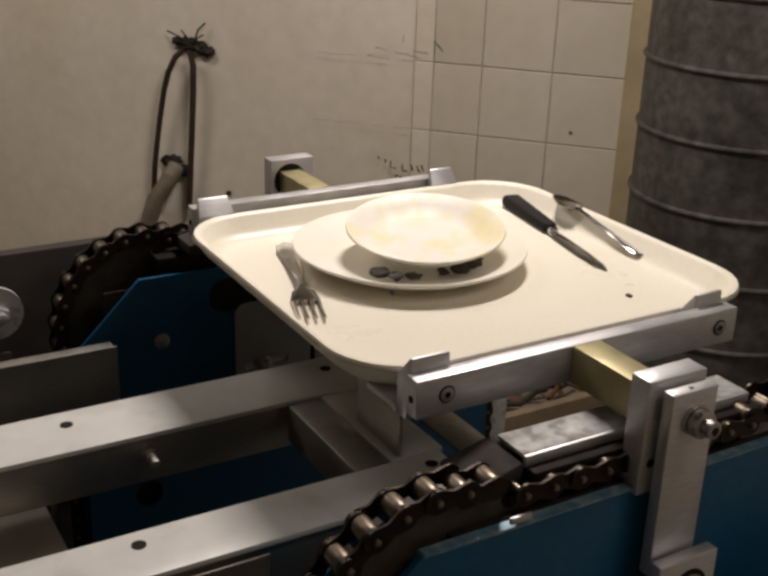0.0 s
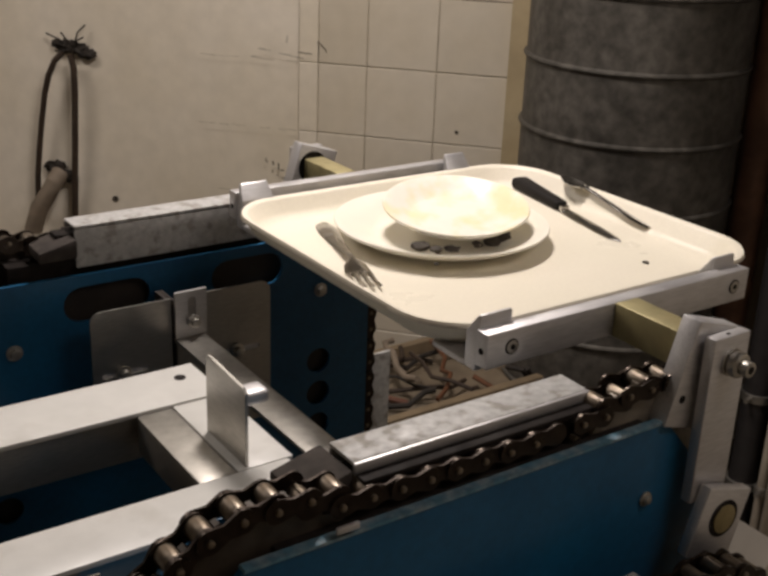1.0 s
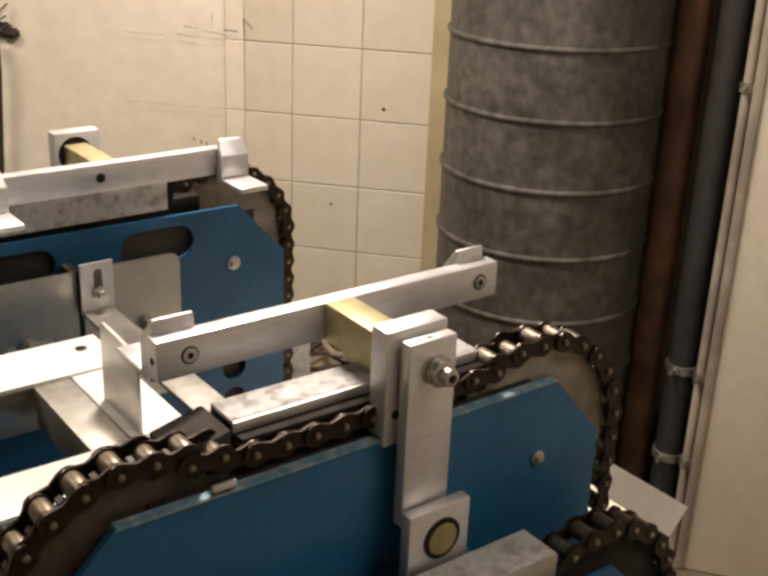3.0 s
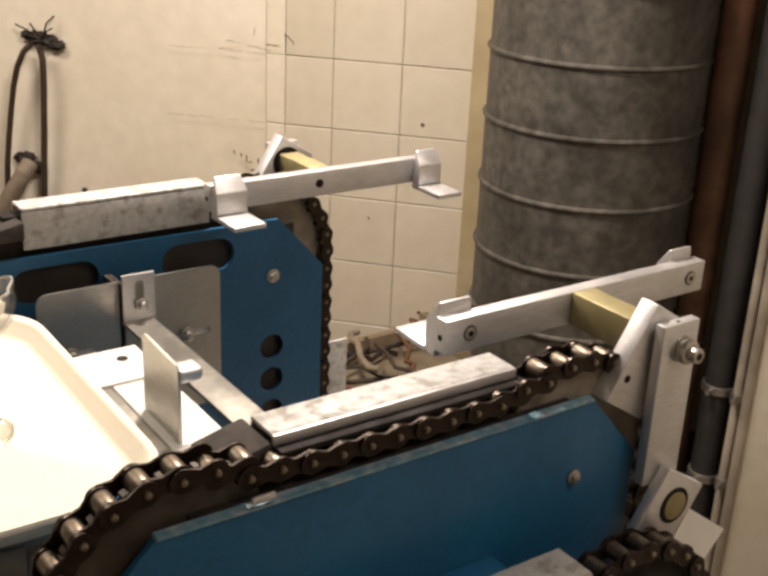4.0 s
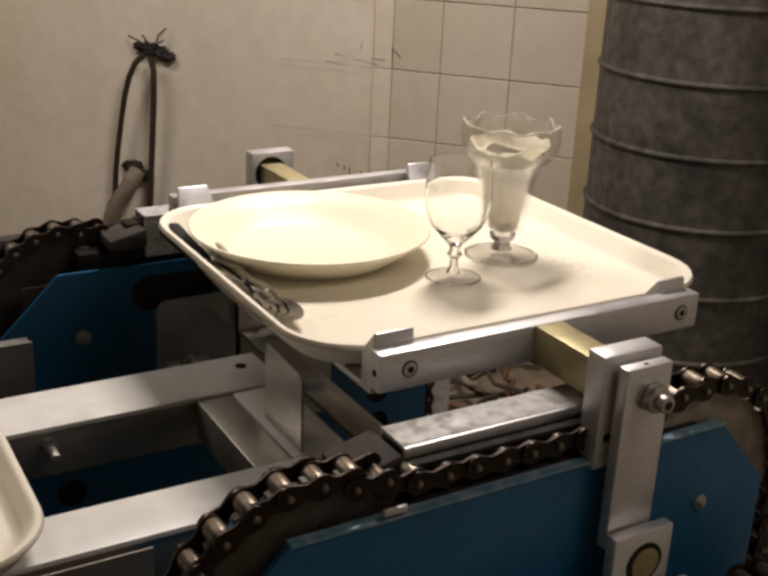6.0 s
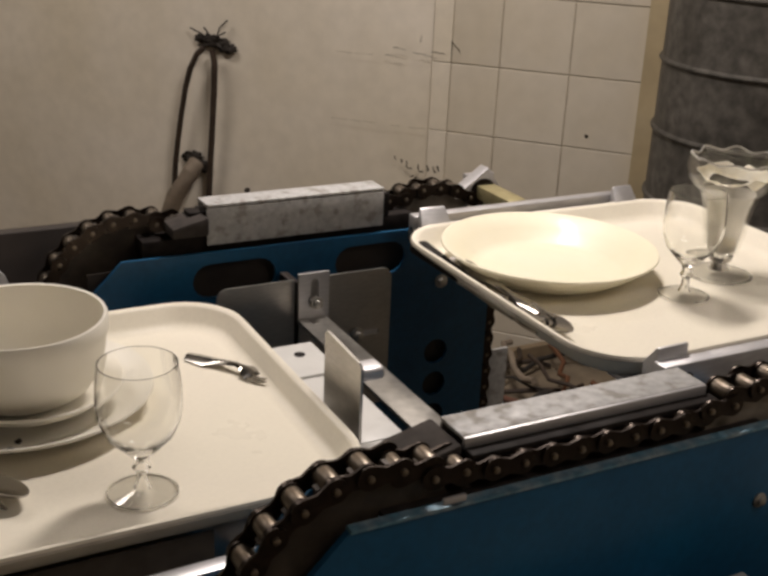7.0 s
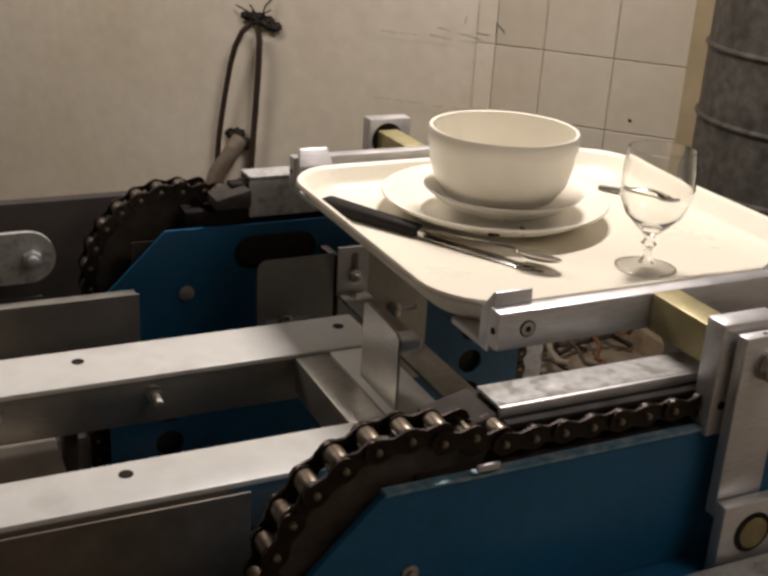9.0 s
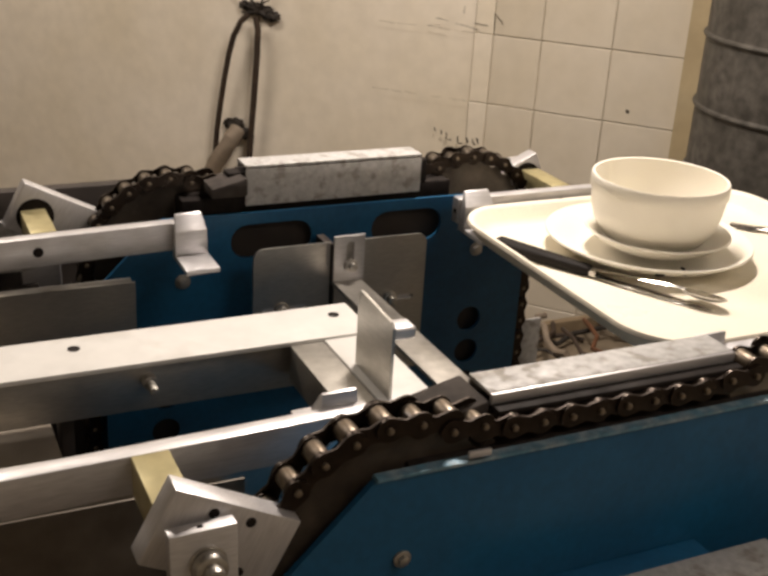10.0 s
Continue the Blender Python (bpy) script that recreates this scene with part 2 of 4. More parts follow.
def bm_lathe(profile, seg=48):
    """Turns an r, z profile about the z axis."""
    bm = bmesh.new()
    rows = []
    for r, z in profile:
        if r < 1e-6:
            rows.append([bm.verts.new((0, 0, z))])
        else:
            rows.append([bm.verts.new((r * math.cos(2 * math.pi * i / seg), r * math.sin(2 * math.pi * i / seg), z)) for i in range(seg)])
    for a, b in zip(rows, rows[1:]):
        for i in range(seg):
            j = (i + 1) % seg
            f = [a[i % len(a)], a[j % len(a)], b[j % len(b)], b[i % len(b)]]
            f = list(dict.fromkeys(f))
            if len(f) > 2:
                bm.faces.new(f)
    bmesh.ops.recalc_face_normals(bm, faces=bm.faces)
    return bm


def bm_tube(points, r, seg=10, radii=None):
    """A bent round bar through points."""
    bm = bmesh.new()
    pts = [Vector(p) for p in points]
    rows = []
    up = Vector((0.13, 0.21, 0.97))
    for i, p in enumerate(pts):
        d = (pts[min(i + 1, len(pts) - 1)] - pts[max(i - 1, 0)]).normalized()
        a = d.cross(up).normalized() if abs(d.dot(up)) < 0.98 else d.cross(Vector((1, 0, 0))).normalized()
        b = d.cross(a).normalized()
        rr = radii[i] if radii else r
        rows.append([bm.verts.new(p + (a * math.cos(2 * math.pi * k / seg) + b * math.sin(2 * math.pi * k / seg)) * rr) for k in range(seg)])
    for a, b in zip(rows, rows[1:]):
        for k in range(seg):
            bm.faces.new((a[k], a[(k + 1) % seg], b[(k + 1) % seg], b[k]))
    bm.faces.new(rows[0][::-1])
    bm.faces.new(rows[-1])
    bmesh.ops.recalc_face_normals(bm, faces=bm.faces)
    return bm


def mesh_of(name, bm, material_, smooth=35):
    me = bpy.data.meshes.new(name)
    bm.to_mesh(me)
    bm.free()
    me.materials.append(material_)
    if smooth:
        me.shade_smooth()
        me.set_sharp_from_angle(angle=radians(smooth))
    return me


def part(name, bm, material_, parent=None, label="", smooth=35):
    ob = new(name, mesh_of(name, bm, material_, smooth))
    if parent:
        ob.parent = parent
    return tagged(ob, label)


def thing(name, label, category, group="", kind="", at=None):
    ob = tagged(new(name), label, category, group, kind)
    ob.empty_display_size = 0.02
    if at is not None:
        ob.matrix_basis = at
    return ob


def mirrored(bm, side):
    """Near side as built; the far side is its mirror image across the middle of the machine."""
    if side < 0:
        for v in bm.verts:
            v.co.y = 2 * MID - v.co.y
        bmesh.ops.reverse_faces(bm, faces=bm.faces[:])
    return bm


# ---- the machine's main numbers ----
MID = 0.290          # middle plane of the machine
V = 0.2335           # speed of the chain
RC = 0.112           # pitch radius of the chain on its wheels
RP = 0.150           # radius on which the carriers' pivots turn
SWING = 0.020        # how much wider they swing as they come up
REACH, LIFT = 0.026, 0.024   # how far out and up the links carry them on that way
WL, WR, WZ = -0.085, 0.315, -0.1135   # wheel centres of the carriers' way
SIDE_WR = {1: 0.305, -1: 0.341}       # right wheels and wheel heights of the near and far side
SIDE_WZ = {1: -0.1125, -1: -0.1235}
PITCH = 0.0272
STRAIGHT = 0.55      # the chain's upright runs


def track(wr):
    return 2 * (wr - WL) + 2 * STRAIGHT + 2 * math.pi * RC


SIDE_LINKS = {side: 2 * round(track(wr) / PITCH / 2) for side, wr in SIDE_WR.items()}


def along(s, radius, loop=False, wr=WR, wz=WZ):
    """Place x, z and tilt in degrees at chain length s; s = 0 is at x = 0 on the upper run, and s grows with x."""
    quarter = RC * math.pi / 2
    if loop:
        s = (s - WL + quarter + STRAIGHT) % track(wr) + WL - quarter - STRAIGHT
    if s < WL:
        d = WL - s
        if loop:
            if d <= quarter:
                a = d / RC
                return WL - radius * math.sin(a), wz + radius * math.cos(a), math.degrees(a)
            return WL - radius, wz - (d - quarter), 90.0
        wide = radius + SWING
        a = min(d, quarter) / RC
        x = WL - wide * math.sin(a) - REACH * math.sin(a) ** 2
        z = wz - SWING + wide * math.cos(a) + LIFT * math.sin(a) * math.cos(a) ** 2
        return x, z - 1.4 * max(0.0, d - quarter), math.degrees(a)
    if s <= wr:
        dip = 0.0
        if loop:
            f = max(0.0, min(1.0, (s - WL) / 0.09)) * max(0.0, min(1.0, (wr - s) / 0.10))
            dip = 0.0175 * f * f * (3 - 2 * f)
        return s, wz + radius - dip, 0.0
    d = s - wr
    if d <= quarter:
        a = d / RC
        return wr + radius * math.sin(a), wz + radius * math.cos(a), -math.degrees(a)
    d -= quarter
    if d <= STRAIGHT or not loop:
        return wr + radius, wz - d, -90.0
    d -= STRAIGHT
    low = wz - STRAIGHT
    if d <= quarter:
        a = d / RC
        return wr + radius * math.cos(a), low - radius * math.sin(a), -90 - math.degrees(a)
    d -= quarter
    if d <= wr - WL:
        return wr - d, low - radius, -180.0
    d -= wr - WL
    a = d / RC
    return WL - radius * math.sin(a), low - radius * math.cos(a), -180 - math.degrees(a)


# ---- the room ----
WALL_YAW = -47.6
ROOM_M = pose(0.8834, 1.291, 0, 0, 0, WALL_YAW)          # x along the tiled wall, y into it
WALL_M = pose(0.8834, 1.291, -0.0256, 0, 0, WALL_YAW)    # the same, for what hangs on the wall
FLOOR_Z, CEIL_Z = -0.95, 1.35


def room():
    def slab(name, x0, x1, y0, y1, z0, z1, mat, label):
        ob = part(name, bm_box(x0, x1, y0, y1, z0, z1, 0), mat, None, label, 0)
        ob.matrix_basis = ROOM_M
        return tagged(ob, label, "wall" if "wall" in name else name, "", "structure")
    slab("wall_north", -3.2, 0.395, 0.010, 0.15, FLOOR_Z, CEIL_Z, PAINT, "aged cream painted wall with smears and stains")
    slab("wall_recess", 0.395, 1.75, 0.42, 0.55, FLOOR_Z, CEIL_Z, PAINT, "cream painted recess wall behind the duct")
    slab("wall_return", 0.255, 0.395, 0.15, 0.42, FLOOR_Z, CEIL_Z, PAINT, "cream painted wall return beside the duct")
    slab("wall_east", 1.75, 1.89, -3.4, 0.55, FLOOR_Z, CEIL_Z, PAINT, "cream painted wall behind the duct and pipes")
    slab("wall_south", -3.2, 1.75, -3.4, -3.26, FLOOR_Z, CEIL_Z, PAINT, "plain cream painted wall")
    slab("wall_west", -3.34, -3.2, -3.4, 0.15, FLOOR_Z, CEIL_Z, PAINT, "plain cream painted wall")
    slab("floor", -3.34, 1.89, -3.4, 0.55, FLOOR_Z - 0.1, FLOOR_Z, FLOOR, "dark stained concrete floor")
    slab("ceiling", -3.34, 1.89, -3.4, 0.55, CEIL_Z, CEIL_Z + 0.1, PLASTER, "dull plastered ceiling")
    # the corner strip beside the tiles
    slab("trim_corner", 0.3005, 0.395, -0.030, 0.010, FLOOR_Z, CEIL_Z, STAINED, "yellow-stained corner pilaster beside the tiles")


def tiled_field():
    back = part("wall_tiles", bm_box(-0.1505, 0.300, 0.0015, 0.010, -0.62, 0.70, 0), GROUT, None, "", 0)
    back.matrix_basis = WALL_M
    tagged(back, "cream glazed wall tiles with dirty joints", "wall tiles", "", "structure")
    meshes = {}
    cols = [(-0.15, -0.107), (-0.107, 0.0), (0.0, 0.15), (0.15, 0.30)]
    rng = random.Random(4)
    for i, (a, b) in enumerate(cols):
        for r in range(-4, 5):
            z1 = 0.042 - 0.15 * r
            gap = 0.0010 if i >= 1 else 0.0006
            if i not in meshes:
                meshes[i] = mesh_of("tile", bm_box(a + gap, b - gap, -0.0022, 0.003, -0.15 + gap, -gap, 0.0012, 1), TILE if i else PAINT)
            ob = new("tile", meshes[i])
            ob.parent = back
            ob.matrix_basis = pose(0, rng.uniform(-0.0005, 0.0005), z1, rng.uniform(-0.12, 0.12), 0, rng.uniform(-0.15, 0.15))


DUCT_X, DUCT_Y, DUCT_R = 1.214, 0.846, 0.212


def ventilation_duct():
    d = thing("ventilation_duct", "wide galvanised round duct with raised seams", "duct", at=pose(DUCT_X, DUCT_Y, 0))
    prof = [(DUCT_R, FLOOR_Z + 0.002), (DUCT_R, CEIL_Z - 0.002)]
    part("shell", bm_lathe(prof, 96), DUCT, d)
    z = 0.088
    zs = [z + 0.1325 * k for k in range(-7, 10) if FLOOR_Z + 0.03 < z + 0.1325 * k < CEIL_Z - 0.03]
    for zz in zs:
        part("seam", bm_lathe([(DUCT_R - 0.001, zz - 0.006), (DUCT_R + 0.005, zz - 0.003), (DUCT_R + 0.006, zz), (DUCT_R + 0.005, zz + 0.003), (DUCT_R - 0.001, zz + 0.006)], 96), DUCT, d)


def pipes():
    def upright(name, label, cat, x, y, r, mat, z0=FLOOR_Z + 0.002, z1=CEIL_Z - 0.002, clamps=()):
        t = thing(name, label, cat, at=pose(x - 0.008, y - 0.010, 0))
        part("pipe", bm_lathe([(0, z0), (r, z0), (r, z1), (0, z1)], 24), mat, t)
        for z in clamps:
            part("clamp", bm_lathe([(r + 0.0005, z - 0.009), (r + 0.005, z - 0.008), (r + 0.005, z + 0.008), (r + 0.0005, z + 0.009)], 24), STEEL, t)
            part("clamp_screw", bm_tube([(-0.02 - r, -0.01, z), (0.02 + r, 0.012, z)], 0.005, 8), STEEL, t)
        return t
    upright("brown_pipe", "rust brown painted upright pipe beside the duct", "pipe", 1.385, 0.668, 0.034, RUST)
    upright("grey_pipe", "grey painted thin upright pipe", "pipe", 1.395, 0.592, 0.016, GREY_TRIM)
    upright("drain_pipe", "black upright drain pipe", "pipe", 1.352, 0.548, 0.030, DARK_PIPE, clamps=(-0.74, -0.54))
    upright("conduit", "thin pale upright conduit with clamps", "pipe", 1.327, 0.484, 0.010, GREY_TRIM, clamps=(0.04, -0.53, -0.72))
    # the pale door panel that closes the view beside the pipes
    t = thing("wall_panel", "cream painted panel with a grey edge strip", "panel", at=pose(1.292, 0.438, 0, 0, 0, -52))
    part("board", bm_box(0.012, 0.75, 0, 0.03, FLOOR_Z + 0.002, CEIL_Z - 0.002, 0.002), PAINT, t)
    part("edge_strip", bm_box(-0.004, 0.0115, -0.006, 0.034, FLOOR_Z + 0.002, CEIL_Z - 0.002, 0.003), GREY_TRIM, t)


# ---- the conveyor frame ----


def plate_outline(side, bottom):
    if side > 0:
        return [(-0.187, -0.115), (-0.110, -0.037), (0.320, -0.0355), (0.386, -0.108), (0.390, bottom), (-0.187, bottom)]
    return [(-0.187, -0.128), (-0.110, -0.051), (0.350, -0.053), (0.423, -0.132), (0.424, bottom), (-0.187, bottom)]


def side_frame(side):
    """Outer and inner blue plates, strip, black guide rail, wheels."""
    t = thing("conveyor_side", "blue painted conveyor side with a zinc strip on top", "conveyor frame", "conveyor sides")
    bot = FLOOR_Z + 0.002
    part("outer_plate", mirrored(bm_prism(plate_outline(side, bot), -0.068, -0.062), side), BLUE, t, "blue painted steel plate", 0)
    # worn bright upper edge of the plate
    (xa, za), (xb, zb) = plate_outline(side, bot)[1:3]
    top = bm_prism([(xa - 0.001, za - 0.0012), (xa, za + 0.0014), (xb, zb + 0.0014), (xb + 0.001, zb - 0.0012)], -0.0700, -0.0605)
    part("plate_edge", mirrored(top, side), BLUE_WORN, t, "worn bare edge", 0)
    holes = [slot(0.034, -0.090, 0.112, 0.046), slot(0.228, -0.090, 0.106, 0.046)] + [ring(x, z, 0.019, 18) for x in (SIDE_WR[side] - 0.001, -0.110) for z in (-0.245, -0.297, -0.349)]
    part("inner_plate", mirrored(bm_prism(plate_outline(side, bot), -0.001, 0.004, holes), side), BLUE, t, "blue painted plate with slots and holes", 0)
    # dark sheet added so the slots and holes show deep shade
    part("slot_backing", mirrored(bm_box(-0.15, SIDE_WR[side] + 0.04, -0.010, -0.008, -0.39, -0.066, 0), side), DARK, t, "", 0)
    zs = 0.002 if side > 0 else 0.009
    part("strip", mirrored(join(bm_box(0.0, 0.247, -0.0365, -0.0010, zs - 0.004, zs, 0.0012), bm_box(0.0, 0.247, -0.0050, -0.0010, -0.044, zs - 0.0045, 0.001)), side), GALV, t, "scuffed zinc-plated angle strip")
    part("strip_lip", mirrored(bm_box(0.0, 0.247, -0.0400, -0.0360, zs - 0.011, zs - 0.0005, 0.001), side), ALU, t, "bright rounded lip")
    part("guide_rail", mirrored(bm_box(-0.02, 0.262, -0.036, -0.0125, -0.034, zs - 0.0115, 0.002), side), BLACK_RAIL, t, "greasy black guide rail")
    part("roller_track", mirrored(bm_box(0.0, 0.250, -0.0530, -0.0405, -0.0118, -0.0065, 0.0008), side), BLACK_RAIL, t, "black track above the rollers")
    part("guide_foot", mirrored(bm_box(-0.08, 0.30, -0.060, -0.0125, -0.060, -0.0345, 0.002), side), BLACK_RAIL, t)
    blk = bm_box(-0.048, -0.001, -0.040, 0.010, -0.028, -0.004, 0.003)
    for v in blk.verts:
        if v.co.x < -0.02:
            v.co.z -= 0.010 if v.co.z > -0.015 else 0.0
    if side > 0:
        part("ledge", bm_box(-0.18, 0.211, -0.1080, -0.0690, -0.170, -0.166, 0.001), BLUE, t, "blue painted ledge below the plate")
    part("rubber_stop", mirrored(blk, side), RUBBER, t, "dark rubber block")
    wz = SIDE_WZ[side]
    for cx in (WL, SIDE_WR[side]):
        bolt = bm_cyl(0.0075, -0.0705, -0.068, cx, wz, 24, 0.0008)
        join(bolt, bm_cyl(0.0045, -0.0740, -0.0705, cx, wz, 6, 0.0006))
        part("axle_bolt", mirrored(bolt, side), STEEL, t, "bare steel axle bolt")
        b2 = bm_cyl(0.010, 0.004, 0.0065, cx, wz - 0.012, 24, 0.0008)
        join(b2, bm_cyl(0.0070, 0.0065, 0.012, cx, wz - 0.012, 6, 0.0006))
        part("inner_bolt", mirrored(b2, side), STEEL, t, "steel bolt with washer")
    xl = 0.406 if side > 0 else 0.479
    part("leg", mirrored(bm_box(xl, xl + 0.040, -0.0750, -0.0690, FLOOR_Z + 0.002, -0.235 if side > 0 else -0.300, 0.001), side), GALV, t, "pale steel leg")
    part("latch", mirrored(bm_box(-0.036, -0.016, -0.0735, -0.0702, -0.031, -0.025, 0.001), side), ALU, t, "small bright clip")
    return t


def wheel(side, cx):
    """A toothed wheel between the plates."""
    n = 26
    out = []
    for i in range(n):
        a = 360 / n
        for da, r in ((0.0, 0.101), (0.28, 0.104), (0.42, 0.116), (0.58, 0.116), (0.72, 0.104)):
            ang = radians((i + da) * a)
            out.append((r * math.cos(ang), r * math.sin(ang)))
    t = thing("chain_wheel", "oiled steel sprocket wheel", "sprocket", "chain wheels", at=pose(cx, 0, SIDE_WZ[side]))
    y = -0.049
    bm = bm_prism(out, y - 0.004, y + 0.004, [ring(0, 0, 0.012, 16)])
    if side < 0:
        mirrored(bm, side)
    # left wheels take the copy that is darkened for shade
    steel = SPROCKET if cx > WL else SPROCKET_SHADED
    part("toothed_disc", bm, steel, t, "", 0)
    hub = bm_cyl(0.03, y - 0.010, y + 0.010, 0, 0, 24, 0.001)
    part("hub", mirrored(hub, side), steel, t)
    return t


WHEELS = []
CHAINS = []


def link_mesh(side, outer):
    """The two eight-shaped plates of one chain link."""
    y = -0.0462
    off = 0.0140 if outer else 0.0115
    h = PITCH / 2
    w, neck = 0.0102, 0.0066
    out = ring(h, 0, w, 9, -110, 110) + [(0, neck)] + ring(-h, 0, w, 9, 70, 290) + [(0, -neck)]
    bm = bm_prism(out, y - off - 0.0012, y - off + 0.0012)
    far = bm_prism(out, y + off - 0.0012, y + off + 0.0012)
    return mesh_of("link", mirrored(bm, side), CHAIN, 35), mesh_of("link_plate", mirrored(far, side), CHAIN, 35)


def chain(side):
    t = thing("roller_chain", "greasy brown roller chain running over its wheels", "chain", "roller chains")
    me = [link_mesh(side, True), link_mesh(side, False)]
    h, y = PITCH / 2, -0.0462
    pins = bm_cyl(0.0031, y - 0.0182, y + 0.0165, 0, 0, 10, 0.0010)
    pins = mesh_of("pin", mirrored(pins, side), PIN, 40)
    rol = mesh_of("roller", mirrored(bm_cyl(0.0088, -0.0570, -0.0354, 0, 0, 16, 0.0008), side), ROLLER, 40)
    out = []
    for i in range(SIDE_LINKS[side]):
        ob = new("link", me[i % 2][0])
        ob.parent = t
        new("link_plate", me[i % 2][1]).parent = ob
        for x in (-h, h):
            r = new("roller", rol) if i % 2 else new("pin", pins)
            r.parent = ob
            r.matrix_basis = pose(x, 0, 0)
        out.append((ob, i * PITCH))
    CHAINS.append((side, out))


BLADE = []           # parts of the stop that duck under a lifted tray


def guide_bed():
    """White slide rails, cross tube, bent arm, blade and guide plates between the two sides."""
    t = thing("slide_rails", "two white plastic slide rails on a grey frame", "rails")
    for y0, y1, xe, dz in ((0.322, 0.405, 0.066, 0.0025), (0.104, 0.170, 0.060, -0.001)):
        rail = part("slide_rail", bm_box(-1.5, xe, y0, y1, -0.121 + dz, -0.115 + dz, 0.0015), WHITE_PE, t, "white plastic slide rail")
        ym = (y0 + y1) / 2 + 0.012
        for x in (-1.15, -0.85, -0.55, -0.252, 0.042):
            s = part("screw", join(bm_cyl(0.0065, 0, 0.0022, 0, 0, 20), bm_cyl(0.0032, -0.001, 0.0010, 0, 0, 6)), BLACK_RAIL, rail)
            s.matrix_basis = pose(x - 0.003, ym, -0.1166 + dz, 90, 0, 0)
        part("support_bar", bm_box(-1.5, -0.022, y0 + 0.008, y1 - 0.012, -0.172, -0.1215 + dz, 0.0015), STEEL, t, "grey steel support bar")
    part("cross_tube", bm_box(-0.034, 0.0055, 0.1705, 0.3215, -0.160, -0.1165, 0.002), STEEL, t, "square grey cross tube")
    part("end_plate", bm_box(0.0065, 0.066, 0.1705, 0.3215, -0.121, -0.1155, 0.001), WHITE_PE, t, "white plastic end plate")
    part("apron", bm_box(-1.5, -0.160, 0.090, 0.0925, -0.42, -0.119, 0.0008), APRON, t, "brown sheet apron below the rail")
    for x, z in ((-0.188, -0.136), (-0.346, -0.130)):
        part("stud", join(bm_cyl(0.008, 0.318, 0.330, x, z, 12, 0.001), bm_cyl(0.0048, 0.298, 0.318, x, z, 12, 0.001)), STEEL, t, "bright threaded stud")
    part("post", bm_box(-0.276, -0.262, 0.355, 0.385, FLOOR_Z + 0.002, -0.175, 0.002), DARK, t)
    part("tie_plate", bm_box(-0.62, -0.281, 0.22, 0.40, -0.215, -0.205, 0.001), GREY_TRIM, t)

    a = thing("stop_bracket", "bent stainless bracket with an upright blade", "bracket")
    part("cross_arm", bm_box(0.094, 0.134, 0.030, 0.515, -0.137, -0.132, 0.0012), STEEL, a, "flat stainless cross arm")
    blade = part("blade", bm_prism([(0.173, -0.115), (0.257, -0.115), (0.257, -0.034), (0.252, -0.029), (0.179, -0.033), (0.173, -0.038)], -0.0186, -0.0156), STEEL, a, "upright stainless blade", 0)
    blade.matrix_basis = pose(0, 0, 0, 0, 0, 90)
    lip = part("blade_lip", bm_box(0.0187, 0.044, 0.176, 0.200, -0.054, -0.040, 0.004, 3), ALU, a, "bright bent lip")
    BLADE.extend([(blade, pose(0, 0, 0, 0, 0, 90)), (lip, pose(0, 0, 0))])
    up = bm_prism([(0.095, -0.133), (0.137, -0.133), (0.137, -0.071), (0.095, -0.071)], 0.511, 0.515, [[(0.117 + b, -0.096 + c) for c, b in slot(0, 0, 0.034, 0.011)]])
    part("slotted_tab", up, ALU, a, "upright slotted tab", 0)
    part("slot_bolt", join(bm_cyl(0.009, 0.504, 0.511, 0.117, -0.110, 6, 0.001), bm_cyl(0.0055, 0.497, 0.504, 0.117, -0.110, 12, 0.001)), STEEL, a)
    g = thing("guide_plates", "pair of brushed stainless guide plates with slots", "guide plate")
    for x0, x1, flip in ((-0.008, 0.095, 0), (0.102, 0.234, 1)):
        r = 0.014
        z1, z0 = -0.083, -0.28
        if flip:
            o = [(x0, z0), (x1, z0)] + ring(x1 - r, z1 - r, r, 6, 0, 90) + [(x0, z1)]
        else:
            o = [(x0, z0), (x1, z0), (x1, z1)] + ring(x0 + r, z1 - r, r, 6, 90, 180)
        cx = 0.028 if not flip else 0.182
        zc = -0.168 if not flip else -0.172
        gp = part("guide_plate", bm_prism(o, 0.525, 0.528, [slot(cx + 0.006, zc, 0.061, 0.008)]), STEEL, g, "brushed stainless plate", 0)
        part("wing_bolt", join(bm_cyl(0.0066, 0.513, 0.525, cx + 0.002, zc, 12, 0.001), bm_cyl(0.010, 0.521, 0.525, cx + 0.002, zc, 20, 0.001)), STEEL, gp)
        part("slot_shade", bm_box(cx - 0.026, cx + 0.038, 0.5295, 0.5315, zc - 0.006, zc + 0.006, 0), ALU, gp, "", 0)
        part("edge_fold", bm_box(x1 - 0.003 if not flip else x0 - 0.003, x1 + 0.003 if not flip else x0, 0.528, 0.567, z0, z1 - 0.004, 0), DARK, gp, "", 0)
    # feed side: a stainless side guard and what stands behind it
    f = thing("side_guard", "brushed stainless side guard along the feed", "guard")
    part("sheet", bm_prism([(-1.5, -0.25), (-0.156, -0.25), (-0.156, -0.108), (-1.5, -0.103)], 0.525, 0.528), STEEL, f, "", 0)
    part("folded_lip", bm_box(-1.5, -0.158, 0.5285, 0.545, -0.1115, -0.109, 0.0008), STEEL, f)
    n = thing("feed_frame", "dark greasy frame behind the feed", "frame")
